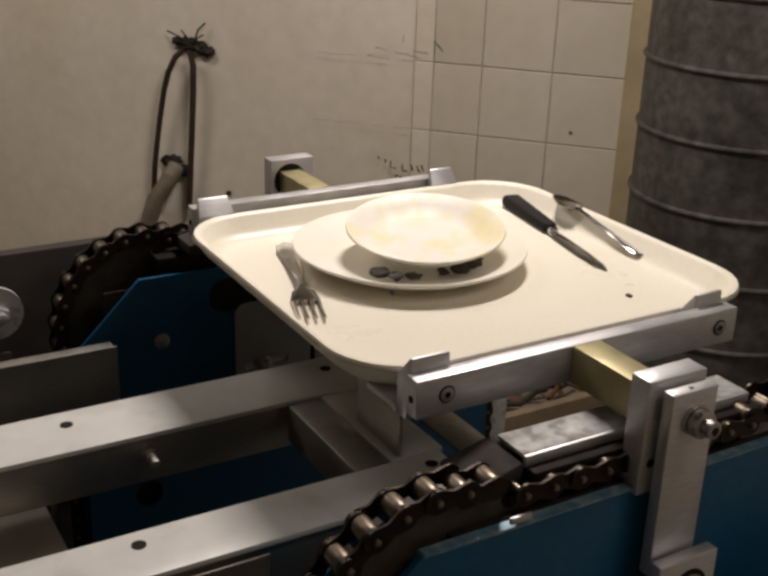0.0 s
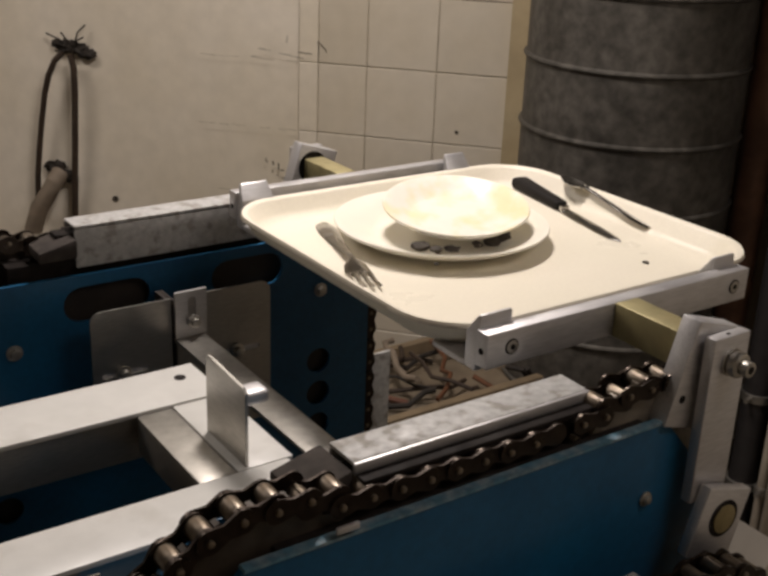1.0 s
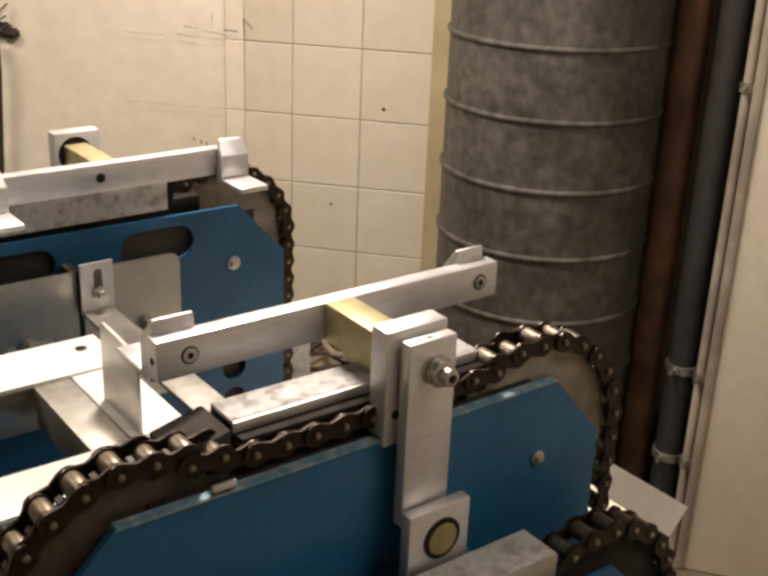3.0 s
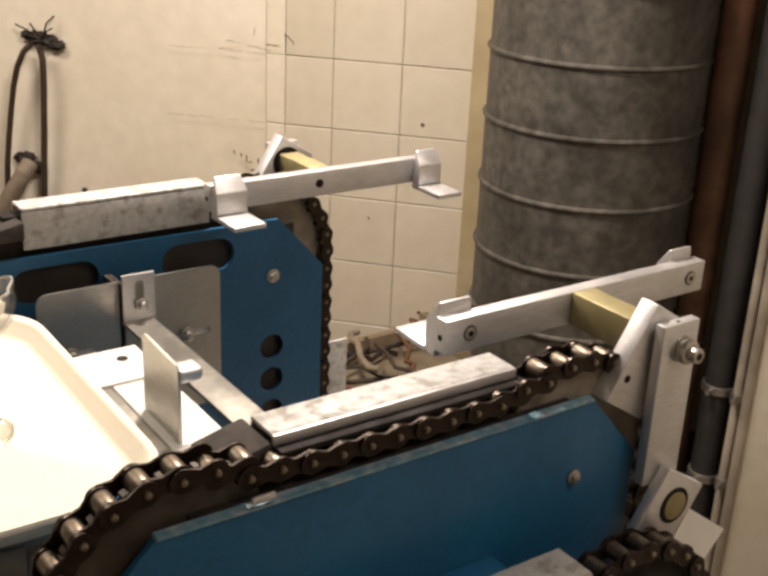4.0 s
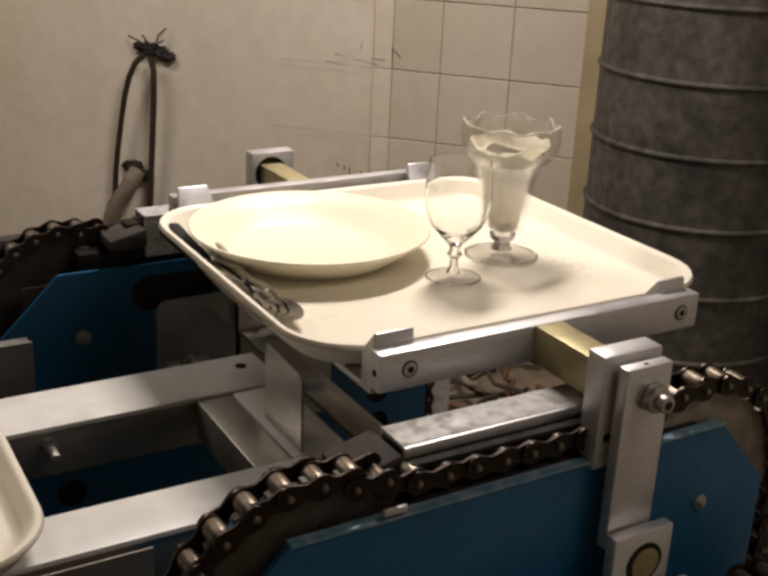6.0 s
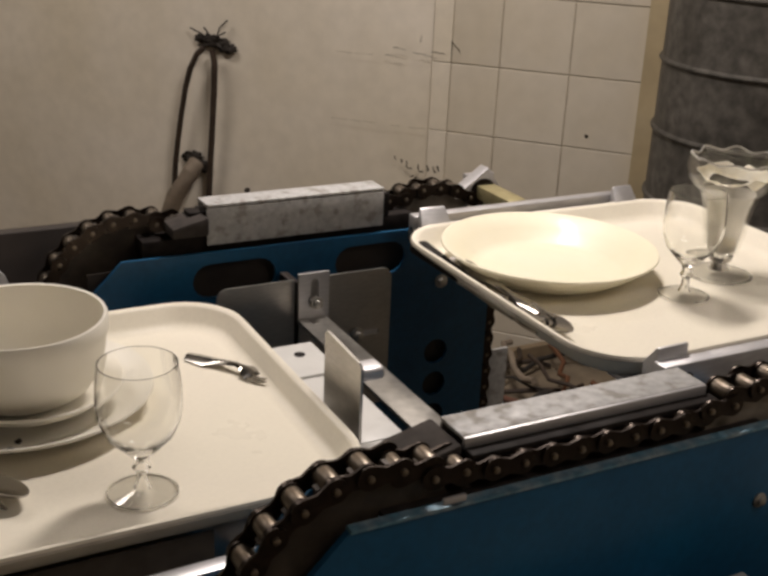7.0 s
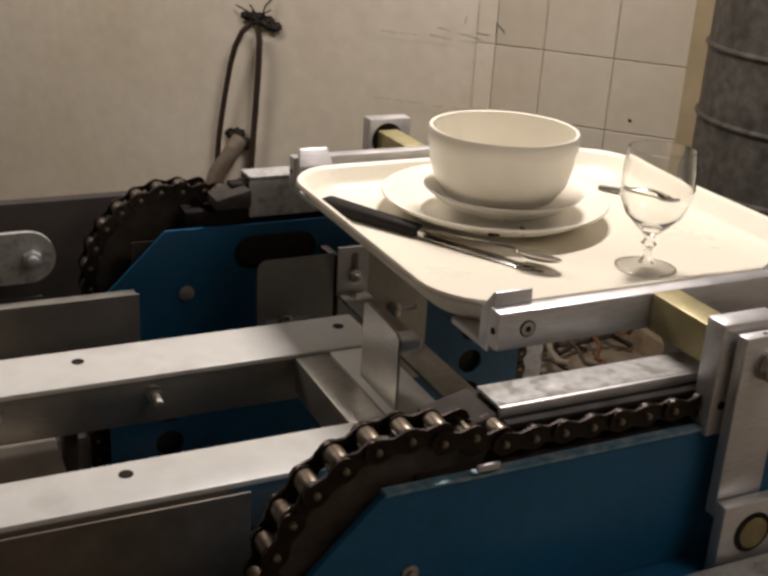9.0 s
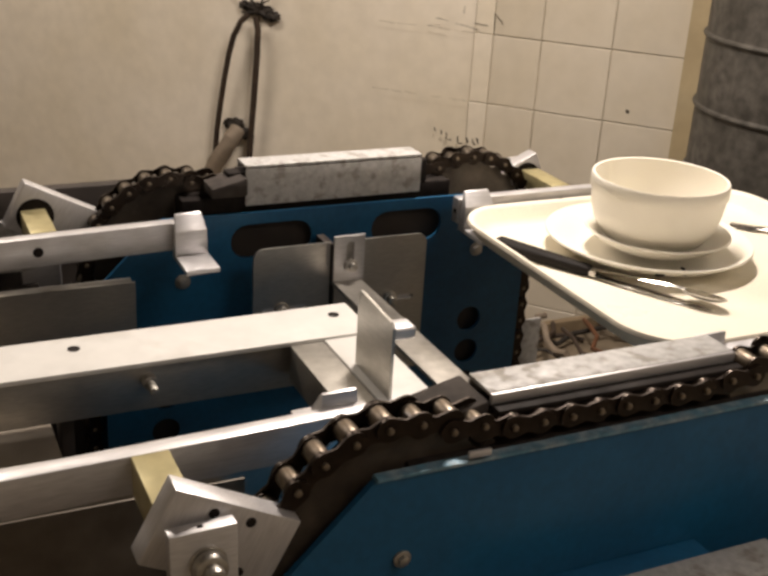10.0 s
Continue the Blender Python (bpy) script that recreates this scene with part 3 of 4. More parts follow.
    part("back_sheet", bm_box(-1.6, -0.03, 0.700, 0.72, FLOOR_Z + 0.002, -0.040, 0.002), DARK, n)
    part("low_guard", bm_box(-1.5, -0.25, 0.655, 0.66, -0.42, -0.15, 0.002), DARK, n)


def far_link_plate():
    """The rounded end of a chain tensioner beyond the far feed."""
    t = thing("tensioner_plate", "grey rounded plate with a bright bolt", "plate")
    o = [(-0.9, -0.131)] + ring(-0.264, -0.0975, 0.0335, 12, -90, 90) + [(-0.9, -0.064)]
    part("plate", bm_prism(o, 0.655, 0.663), GALV, t, "", 0)
    part("bolt", join(bm_cyl(0.012, 0.645, 0.655, -0.260, -0.098, 6, 0.001), bm_cyl(0.007, 0.636, 0.645, -0.260, -0.098, 12, 0.001)), ALU, t)


def lower_conveyor():
    """The strip, chain and wheel of a lower run beside the machine."""
    t = thing("lower_conveyor", "lower conveyor run with a greasy chain and zinc strip", "conveyor frame", at=pose(-0.010, -0.014, 0.006))
    y = -0.125
    cx, cz, r = 0.326, -0.272, 0.108
    part("strip", bm_box(0.02, 0.264, y - 0.012, y + 0.030, -0.159, -0.155, 0.0012), GALV, t)
    part("strip_side", bm_box(0.02, 0.264, y - 0.014, y - 0.0125, -0.187, -0.1555, 0.0008), STEEL, t)
    part("wheel_disc", bm_cyl(0.098, y - 0.004, y + 0.004, cx, cz, 40, 0.001), BLACK_RAIL, t)
    part("plate", bm_prism([(0.02, -0.5), (0.02, -0.19), (0.33, -0.19), (0.40, -0.26), (0.40, -0.5)], y - 0.024, y - 0.019), BLUE, t, "blue painted plate", 0)
    me = [link_mesh(1, True), link_mesh(1, False)]
    for i in range(16):
        ang = radians(118 - i * PITCH / r * 180 / math.pi)
        if math.degrees(ang) < -60:
            break
        ob = new("link", me[i % 2][0])
        ob.parent = t
        new("link_plate", me[i % 2][1]).parent = ob
        ob.matrix_basis = pose(cx + r * math.cos(ang), y + 0.049, cz + r * math.sin(ang), 0, 90 - math.degrees(ang), 0)
        for x in (-PITCH / 2, PITCH / 2):
            if i % 2:
                part("roller", bm_cyl(0.0082, -0.0570, -0.0354, x, 0, 12), ROLLER, ob)
            else:
                part("pin", bm_cyl(0.0031, -0.0644, -0.0297, x, 0, 10, 0.0010), PIN, ob)


# ---- the moving carriers; built about their pivots ----


def carrier(side):
    """Level holder: pivot bar, arm, tray bar with tabs and tongues; two crank blocks turn with the chain."""
    t = thing("tray_carrier", "aluminium tray carrier with a yellowed arm", "tray carrier", "tray carriers")
    M = lambda bm: mirrored(bm, side)
    part("pivot_bar", M(bm_box(-0.015, 0.033, -0.090, -0.078, -0.150, 0.0180, 0.0015)), ALU, t, "upright aluminium pivot bar")
    bx, bz = 0.0110, -0.0080
    bolt = bm_cyl(0.0135, -0.0925, -0.090, bx, bz, 28, 0.001)
    join(bolt, bm_cyl(0.0125, -0.1030, -0.0925, bx, bz, 28, 0.0035))
    join(bolt, bm_cyl(0.0075, -0.1120, -0.1030, bx, bz, 20, 0.0012))
    bolt = part("pivot_bolt", M(bolt), STEEL, t, "steel bolt with a round collar")
    part("bolt_socket", M(bm_cyl(0.0042, -0.1124, -0.1119, bx, bz, 6)), BLACK_RAIL, bolt)
    part("bar_hole", M(bm_box(0.006, 0.010, -0.086, -0.083, 0.0179, 0.0183, 0)), BLACK_RAIL, t, "", 0)
    part("arm", M(bm_box(-0.013, 0.017, -0.051, 0.0335, -0.026, 0.0095, 0.0015)), OLIVE, t, "yellowed square arm")
    part("tray_bar", M(bm_box(-0.171, 0.188, 0.034, 0.051, -0.026, 0.009, 0.0015)), ALU, t, "long aluminium tray bar")
    for x in (-0.142, 0.166):
        b = bm_cyl(0.0078, 0.0334, 0.034, x, -0.008, 24)
        s = part("socket_screw", M(b), BLACK_RAIL, t, "dark countersunk socket screw")
        part("socket_head", M(bm_cyl(0.0066, 0.0326, 0.0334, x, -0.008, 20, 0.0005)), STEEL, s)
        part("socket", M(bm_cyl(0.0030, 0.0322, 0.0326, x, -0.008, 6)), BLACK_RAIL, s)
    dot = bm_cyl(0.0032, -0.0006, 0.0, 0, 0, 12)
    bmesh.ops.transform(dot, matrix=pose(-0.171, 0.0425, -0.010, 0, 0, -90), verts=dot.verts)
    part("end_pin", M(dot), BLACK_RAIL, t)
    part("centre_screw", M(bm_cyl(0.0060, 0.051, 0.0525, -0.008, -0.008, 16, 0.0005)), BLACK_RAIL, t)
    for x, half in ((-0.1475, 0.0225), (0.1665, 0.0200)):
        tab = bmesh.new()
        prof = [(0.0512, -0.034), (0.0675, -0.034), (0.0675, 0.002), (0.0550, 0.021), (0.0512, 0.021)]
        rows = [[tab.verts.new((x + dx, y, z)) for y, z in prof] for dx in (-half, half)]
        n = len(prof)
        for i in range(n):
            tab.faces.new((rows[0][i], rows[0][(i + 1) % n], rows[1][(i + 1) % n], rows[1][i]))
        tab.faces.new(rows[0])
        tab.faces.new(rows[1][::-1])
        for v in tab.verts:
            if v.co.z > 0.015:
                v.co.x += 0.004 if v.co.x < x else -0.004
        bmesh.ops.recalc_face_normals(tab, faces=tab.faces)
        bmesh.ops.bevel(tab, geom=tab.edges[:], offset=0.0016, segments=2, affect="EDGES", profile=0.5)
        part("tab", M(tab), ALU, t, "bevelled aluminium tab")
        part("tongue", M(bm_box(x - half, x + half, 0.0677, 0.117, -0.034, -0.0275, 0.0012)), ALU, t, "flat tray tongue")
    # crank blocks
    up = bm_box(-0.025, 0.036, -0.0735, -0.0515, -0.078, 0.0245, 0.0015)
    upper = part("upper_crank", M(up), ALU, t, "aluminium crank block on the chain")
    # black discs put the shade inside the holes into colour; nothing is cut
    for x, z in ((0.026, -0.010), (0.026, -0.040), (-0.014, -0.050)):
        part("crank_hole", M(bm_cyl(0.004, -0.0740, -0.0730, x, z, 12)), BLACK_RAIL, upper)
    # dark disc stands in for the shaded gap round the arm
    part("arm_socket", M(bm_cyl(0.0225, -0.0518, -0.0508, 0.002, -0.004, 24)), BLACK_RAIL, upper, "dark socket round the arm")
    lo = bm_box(-0.017, 0.048, -0.1040, -0.0915, -0.034, 0.038, 0.0018)
    lower = part("lower_crank", M(lo), ALU, t, "aluminium crank block with a brass pin")
    part("pin_ring", M(bm_cyl(0.0195, -0.1050, -0.1038, 0.018, 0.007, 28)), BLACK_RAIL, lower)
    part("pin", M(bm_cyl(0.0150, -0.1066, -0.1048, 0.018, 0.007, 28, 0.0008)), BRASS, lower)
    lower.matrix_basis = pose(0, 0, -0.170)
    return t, upper, lower


CARRIERS = []
STARTS = {"first": -0.49, "empty": 2.385, "second": 5.19, "third": 8.105, "last": 10.89}
SHIFT = {"first": 0.014, "second": 0.011, "third": 0.012}   # how far along its carrier each load sits


def carriers():
    for key, t0 in STARTS.items():
        for side in (1, -1):
            if not CARRIERS or len(CARRIERS) < 2:
                c = carrier(side)
            else:
                src = CARRIERS[0 if side > 0 else 1][0]
                ob = copy_thing(src, Matrix())
                kids = [o for o in ob.children]
                c = (ob, [o for o in kids if o.name.startswith("upper_crank")][0], [o for o in kids if o.name.startswith("lower_crank")][0])
            CARRIERS.append((*c, t0))


# ---- trays and what lies on them, in the carriers' space: x from the pivot, y across, z from the pivot's height ----
RIDERS = []
EDGE = {"first": 0.276, "second": 0.261, "third": 0.280}      # leading edge of each tray from its pivot
FLOORZ = -0.0230     # top of the tray's floor, below the pivots' height


def rides(ob, key, m):
    """A thing that travels with a carrier, standing still on its tray."""
    RIDERS.append((ob, key, pose(SHIFT[key], 0, 0) @ m))
    return ob


def rounded(x0, x1, y0, y1, r, n=8):
    out = []
    for cx, cy, a in ((x1 - r, y1 - r, 0), (x0 + r, y1 - r, 90), (x0 + r, y0 + r, 180), (x1 - r, y0 + r, 270)):
        out += [(cx + r * math.cos(radians(a + 90 * i / n)), cy + r * math.sin(radians(a + 90 * i / n))) for i in range(n + 1)]
    return out


def tray(key, label, dx=0.0):
    t = thing("serving_tray", label, "tray", "serving trays")
    X0, X1, Y0, Y1 = -0.224, 0.245, 0.0690, 0.5150
    # inner surface, rim and outer skin as rings from the floor's middle outwards
    steps = [(0.030, 0.0000, 0.055), (0.022, 0.0015, 0.060), (0.014, 0.0080, 0.064), (0.008, 0.0210, 0.068), (0.004, 0.0250, 0.071), (0.000, 0.0250, 0.073),
             (-0.001, 0.0220, 0.074), (0.002, 0.0195, 0.071), (0.010, 0.0050, 0.064), (0.020, -0.0035, 0.058), (0.030, -0.0040, 0.055)]
    bm = bmesh.new()
    rows = []
    for inset, z, r in steps:
        rows.append([bm.verts.new((x, y, z)) for x, y in rounded(X0 + inset, X1 - inset, Y0 + inset, Y1 - inset, r)])
    n = len(rows[0])
    for a, b in zip(rows, rows[1:]):
        for i in range(n):
            bm.faces.new((a[i], a[(i + 1) % n], b[(i + 1) % n], b[i]))
    bm.faces.new(rows[0])
    bm.faces.new(rows[-1][::-1])
    bmesh.ops.recalc_face_normals(bm, faces=bm.faces)
    part("tray_body", bm, TRAY, t, smooth=50)
    rows2 = []
    bm = bmesh.new()
    for inset, z, r in ((-0.0012, 0.0225, 0.074), (-0.0018, 0.0205, 0.0745), (0.0012, 0.0185, 0.072)):
        rows2.append([bm.verts.new((x, y, z)) for x, y in rounded(X0 + inset, X1 - inset, Y0 + inset, Y1 - inset, r)])
    for a, b in zip(rows2, rows2[1:]):
        for i in range(n):
            bm.faces.new((a[i], a[(i + 1) % n], b[(i + 1) % n], b[i]))
    part("tray_edge", bm, TRAY_EDGE, t, "worn darker rim edge")
    return rides(t, key, pose(dx, 0, FLOORZ))


def plate(key, x, y, z, r, h, label, mat=None, tilt=(0, 0), name="plate", rings=True):
    t = thing(name, label, "plate")
    w = r * 0.66
    prof = [(0, 0.0030), (w * 0.9, 0.0030), (w, 0.0040), (w + 0.007, 0.0075), (r * 0.83, h * 0.56), (r - 0.003, h - 0.0005), (r, h), (r + 0.0008, h - 0.0018), (r - 0.002, h - 0.0040),
            (r * 0.83, h * 0.56 - 0.0045), (w + 0.006, 0.0035), (w - 0.001, 0.0012), (w - 0.003, 0.0), (w - 0.007, 0.0), (w - 0.009, 0.0010), (0, 0.0010)]
    part("plate_body", bm_lathe(prof, 72), mat or CHINA, t, smooth=40)
    return rides(t, key, pose(x, y, FLOORZ + z, tilt[0], tilt[1], 0))


def bowl(key, x, y, z, r, h, label):
    t = thing("bowl", label, "bowl")
    prof = [(0, 0.006), (r * 0.45, 0.007), (r * 0.70, h * 0.15), (r * 0.86, h * 0.33), (r * 0.935, h * 0.55), (r * 0.965, h * 0.80), (r - 0.003, h), (r, h + 0.0006), (r + 0.0012, h - 0.002),
            (r + 0.0012, h * 0.80), (r * 0.990, h * 0.77), (r * 0.970, h * 0.56), (r * 0.905, h * 0.33), (r * 0.76, h * 0.13), (r * 0.62, h * 0.055), (r * 0.54, 0.004), (r * 0.53, 0.0), (r * 0.49, 0.0), (r * 0.47, 0.003), (0, 0.003)]
    part("bowl_body", bm_lathe(prof, 72), CHINA, t, smooth=40)
    return rides(t, key, pose(x, y, FLOORZ + z))


def wine_glass(key, x, y, h, r, label):
    t = thing("wine_glass", label, "glass")
    b = h * 0.31
    outer = [(0, 0.0), (r * 0.80, 0.0), (r * 0.82, 0.0012), (r * 0.60, 0.0030), (0.008, 0.0060), (0.0048, 0.012), (0.0046, b * 0.55), (0.0085, b * 0.68), (0.0052, b * 0.82), (0.0075, b * 0.95), (r * 0.42, b + 0.006), (r * 0.78, b + 0.020),
             (r * 0.955, b + 0.036), (r, b + 0.050), (r * 0.975, h * 0.86), (r * 0.91, h)]
    inner = [(r * 0.91 - 0.0012, h), (r * 0.975 - 0.0013, h * 0.86), (r - 0.0013, b + 0.050), (r * 0.955 - 0.0013, b + 0.036), (r * 0.78 - 0.0014, b + 0.0212), (r * 0.40, b + 0.0085), (0, b + 0.0045)]
    foot = part("foot", bm_lathe(outer[:5], 64), FOOT_GLASS, t, smooth=50)
    part("foot_rim", bm_lathe([(r * 0.80, 0.0002), (r * 0.845, 0.0008), (r * 0.845, 0.0018), (r * 0.80, 0.0026), (r * 0.80, 0.0002)], 64), GLASS, foot, smooth=50)
    part("stem", bm_lathe(outer[4:10], 32), GLASS, t, smooth=60)
    part("cup", bm_lathe(outer[9:] + inner, 64), GLASS, t, smooth=50)
    return rides(t, key, pose(x, y, FLOORZ + 0.0004))


def sundae_glass(key, x, y):
    t = thing("sundae_glass", "fluted footed dessert glass with cream remains", "glass")
    h = 0.150
    prof = [(0, 0.0, 0), (0.037, 0.0, 0), (0.0385, 0.0018, 0), (0.030, 0.0045, 0), (0.011, 0.009, 0), (0.0085, 0.016, 0), (0.013, 0.020, 0), (0.019, 0.030, 0.3), (0.024, 0.060, 0.6), (0.028, 0.088, 0.8), (0.033, 0.106, 0.8),
            (0.042, 0.113, 0.8), (0.0485, 0.122, 1.0), (0.0510, 0.134, 1.2), (0.0495, 0.144, 1.8), (0.0475, h, 2.6)]
    inner = [(0.0457, h, 2.6), (0.0475, 0.144, 1.8), (0.0488, 0.134, 1.2), (0.0462, 0.1235, 1.0), (0.0400, 0.1155, 0.8), (0.0310, 0.1075, 0.6), (0.0255, 0.088, 0.5), (0.0215, 0.060, 0.4), (0.0165, 0.032, 0.2), (0, 0.026, 0)]
    seg = 64

    def spun(rows_):
        bm = bmesh.new()
        rows = []
        for r, z, f in rows_:
            if r == 0:
                rows.append([bm.verts.new((0, 0, z))])
                continue
            row = []
            for i in range(seg):
                a = 2 * math.pi * i / seg
                wave = math.cos(8 * a)
                rr = (r + 0.0011 * f * wave) * 1.06
                row.append(bm.verts.new((rr * math.cos(a), rr * math.sin(a), z + (0.0022 * wave if f > 1.5 else 0))))
            rows.append(row)
        for a, b in zip(rows, rows[1:]):
            for i in range(seg):
                f = list(dict.fromkeys([a[i % len(a)], a[(i + 1) % len(a)], b[(i + 1) % len(b)], b[i % len(b)]]))
                if len(f) > 2:
                    bm.faces.new(f)
        bmesh.ops.recalc_face_normals(bm, faces=bm.faces)
        return bm
    foot = part("foot", spun(prof[:6]), FOOT_GLASS, t, smooth=50)
    part("foot_rim", bm_lathe([(0.0392, 0.0002), (0.0419, 0.0010), (0.0419, 0.0024), (0.0392, 0.0036), (0.0392, 0.0002)], 64), GLASS, foot, smooth=50)
    part("stem", bm_lathe([(0, 0.007), (0.0125, 0.008), (0.0090, 0.016), (0.0138, 0.021), (0.0150, 0.026), (0, 0.026)], 32), GLASS, t, smooth=50)
    part("cup", spun(prof[7:] + inner), PRESSED, t, smooth=50)
    # cream left inside: a film low in the cup and foam below the rim
    bm = bmesh.new()
    rows = []
    for i in range(9):
        r = 0.029 + 0.015 * i / 8
        row = []
        for k in range(32):
            a = 2 * math.pi * k / 32
            p = Vector((r * math.cos(a), r * math.sin(a), 0))
            row.append(bm.verts.new(p + Vector((0, 0, 0.120 + 0.75 * max(0, r - 0.030) + 0.009 * noise.noise(p * 60)))))
        rows.append(row)
    for a, b in zip(rows, rows[1:]):
        for k in range(32):
            bm.faces.new((a[k], a[(k + 1) % 32], b[(k + 1) % 32], b[k]))
    bmesh.ops.solidify(bm, geom=bm.faces[:], thickness=0.003)
    # whitish ring puts the glass rim's bright highlights into colour
    part("rim", spun([(0.0462, 0.1490, 2.6), (0.0466, 0.1515, 2.6), (0.0478, 0.1515, 2.6), (0.0482, 0.1490, 2.6)]), FILM_AND_GLINT, t, "scalloped whitish ring for the rim's highlights")
    part("cream", bm, FOAM, t, "white cream remains", 60)
    film = [(0, 0.0268), (0.0158, 0.0328), (0.0205, 0.060), (0.0246, 0.088), (0.0305, 0.1075), (0.0300, 0.1075), (0.0240, 0.088), (0.0200, 0.060), (0.0152, 0.034), (0, 0.034)]
    part("cream_film", bm_lathe(film, 32), FILM_AND_GLINT, t, "milky film inside the cup")
    part("residue", bm_lathe([(0, 0.0345), (0.0148, 0.0345), (0.0168, 0.044), (0.011, 0.047), (0, 0.046)], 24), SYRUP, t, "brownish syrup at the bottom")
    return rides(t, key, pose(x, y, FLOORZ + 0.0004))


def film_material():
    m = material("milky_film_and_rim_highlight", (0.80, 0.77, 0.70), 0.5, 0.0, 0.06, 90, 0.1)
    b = m.node_tree.nodes["Principled BSDF"]
    b.inputs["Alpha"].default_value = 0.42
    b.inputs["Subsurface Weight"].default_value = 0.7
    b.inputs["Subsurface Radius"].default_value = (0.02, 0.02, 0.02)
    return m


# for the cream film, and for the painted highlight on the rim
FILM_AND_GLINT = film_material()


def bm_strip(rows, th=0.0016, crown=0.0):
    """A flat bar along x: rows of x, half width, centre height; th is its thickness."""
    bm = bmesh.new()
    rr = []
    for x, w, z in rows:
        rr.append([bm.verts.new((x, -w, z)), bm.verts.new((x, -w * 0.5, z + th + crown)), bm.verts.new((x, w * 0.5, z + th + crown)), bm.verts.new((x, w, z)), bm.verts.new((x, 0, z - th * 0.3))])
    for a, b in zip(rr, rr[1:]):
        for i in range(5):
            bm.faces.new((a[i], a[(i + 1) % 5], b[(i + 1) % 5], b[i]))
    bm.faces.new(rr[0])
    bm.faces.new(rr[-1][::-1])
    bmesh.ops.recalc_face_normals(bm, faces=bm.faces)
    return bm


def lay(key, ob, a, b, z=0.0, roll=0.0, pitch=0.0):
    """Lays a thing built along x with its start at the origin from a towards b on the tray."""
    yaw = math.degrees(math.atan2(b[1] - a[1], b[0] - a[0]))
    return rides(ob, key, pose(a[0], a[1], FLOORZ + z, 0, pitch, yaw) @ pose(0, 0, 0, roll, 0, 0))


def fork(key, a, b, z=0.0, pitch=0.0, roll=0.0, length=None):
    t = thing("fork", "stainless steel table fork", "fork")
    L = length or math.dist(a, b)
    part("fork_handle", bm_strip([(0, 0.004, 0.001), (0.004, 0.0085, 0.001), (0.03, 0.0100, 0.002), (L * 0.35, 0.0060, 0.004), (L * 0.58, 0.0034, 0.007), (L * 0.66, 0.0042, 0.006)], 0.0022), CUTLERY, t)
    part("fork_head", bm_strip([(L * 0.655, 0.0045, 0.006), (L * 0.70, 0.0100, 0.0045), (L * 0.76, 0.0122, 0.0022), (L * 0.79, 0.0122, 0.0018)], 0.0020), CUTLERY, t)
    for k in range(4):
        y = -0.0102 + 0.0068 * k
        bm = bm_strip([(L * 0.785, 0.0021, 0.0020), (L * 0.88, 0.0019, 0.0012), (L * 0.97, 0.0015, 0.0030), (L, 0.0008, 0.0042)], 0.0016)
        bmesh.ops.translate(bm, verts=bm.verts, vec=(0, y, 0))
        part("tine", bm, CUTLERY, t)
    for ob in t.children:
        ob.scale = (1, 1.22, 1.1)
    return lay(key, t, a, b, z + 0.0006, roll, pitch)


def spoon(key, a, b, z=0.0, roll=0.0, pitch=0.0):
    """From the handle's end a to the bowl's tip b."""
    t = thing("spoon", "shiny stainless steel spoon", "spoon")
    L = math.dist(a, b)
    part("spoon_handle", bm_strip([(0, 0.003, 0.001), (0.005, 0.0070, 0.001), (0.03, 0.0078, 0.0015), (L * 0.4, 0.0045, 0.004), (L * 0.70, 0.0032, 0.007), (L * 0.74, 0.0038, 0.0065)], 0.002), CUTLERY, t)
    bm = bmesh.new()
    bmesh.ops.create_uvsphere(bm, u_segments=24, v_segments=14, radius=1.0)
    for v in bm.verts:
        v.co = Vector((L * 0.865 + v.co.x * L * 0.142, v.co.y * 0.0165 * (1 - 0.18 * v.co.x), 0.0075 + (v.co.z * 0.0070 if v.co.z < 0 else v.co.z * 0.0012 - 0.0035 * (1 - v.co.x ** 2 - v.co.y ** 2 if v.co.x ** 2 + v.co.y ** 2 < 1 else 0))))
    part("spoon_bowl", bm, CUTLERY, t, smooth=60)
    return lay(key, t, a, b, z + 0.0006, roll, pitch)


def knife(key, a, b, z=0.0, roll=0.0):
    """From the handle's end a to the blade's tip b."""
    t = thing("knife", "table knife with a black plastic handle", "knife")
    L = math.dist(a, b)
    h = bm_box(0, L * 0.47, -0.0122, 0.0122, 0.0, 0.0160, 0.0058, 3)
    for v in h.verts:
        f = v.co.x / (L * 0.47)
        v.co.y *= 1.05 - 0.35 * f * f
        v.co.z *= 1.0 - 0.22 * f
    part("handle", h, BLACK_PLASTIC, t, "black plastic handle")
    part("bolster", bm_box(L * 0.465, L * 0.50, -0.0062, 0.0062, 0.0008, 0.0090, 0.002), CUTLERY, t)
    part("blade", bm_strip([(L * 0.495, 0.0072, 0.003), (L * 0.60, 0.0088, 0.0022), (L * 0.80, 0.0090, 0.0014), (L * 0.93, 0.0072, 0.0008), (L, 0.0010, 0.0004)], 0.0014), CUTLERY, t, "steel blade")
    return lay(key, t, a, b, z + 0.0004, roll)


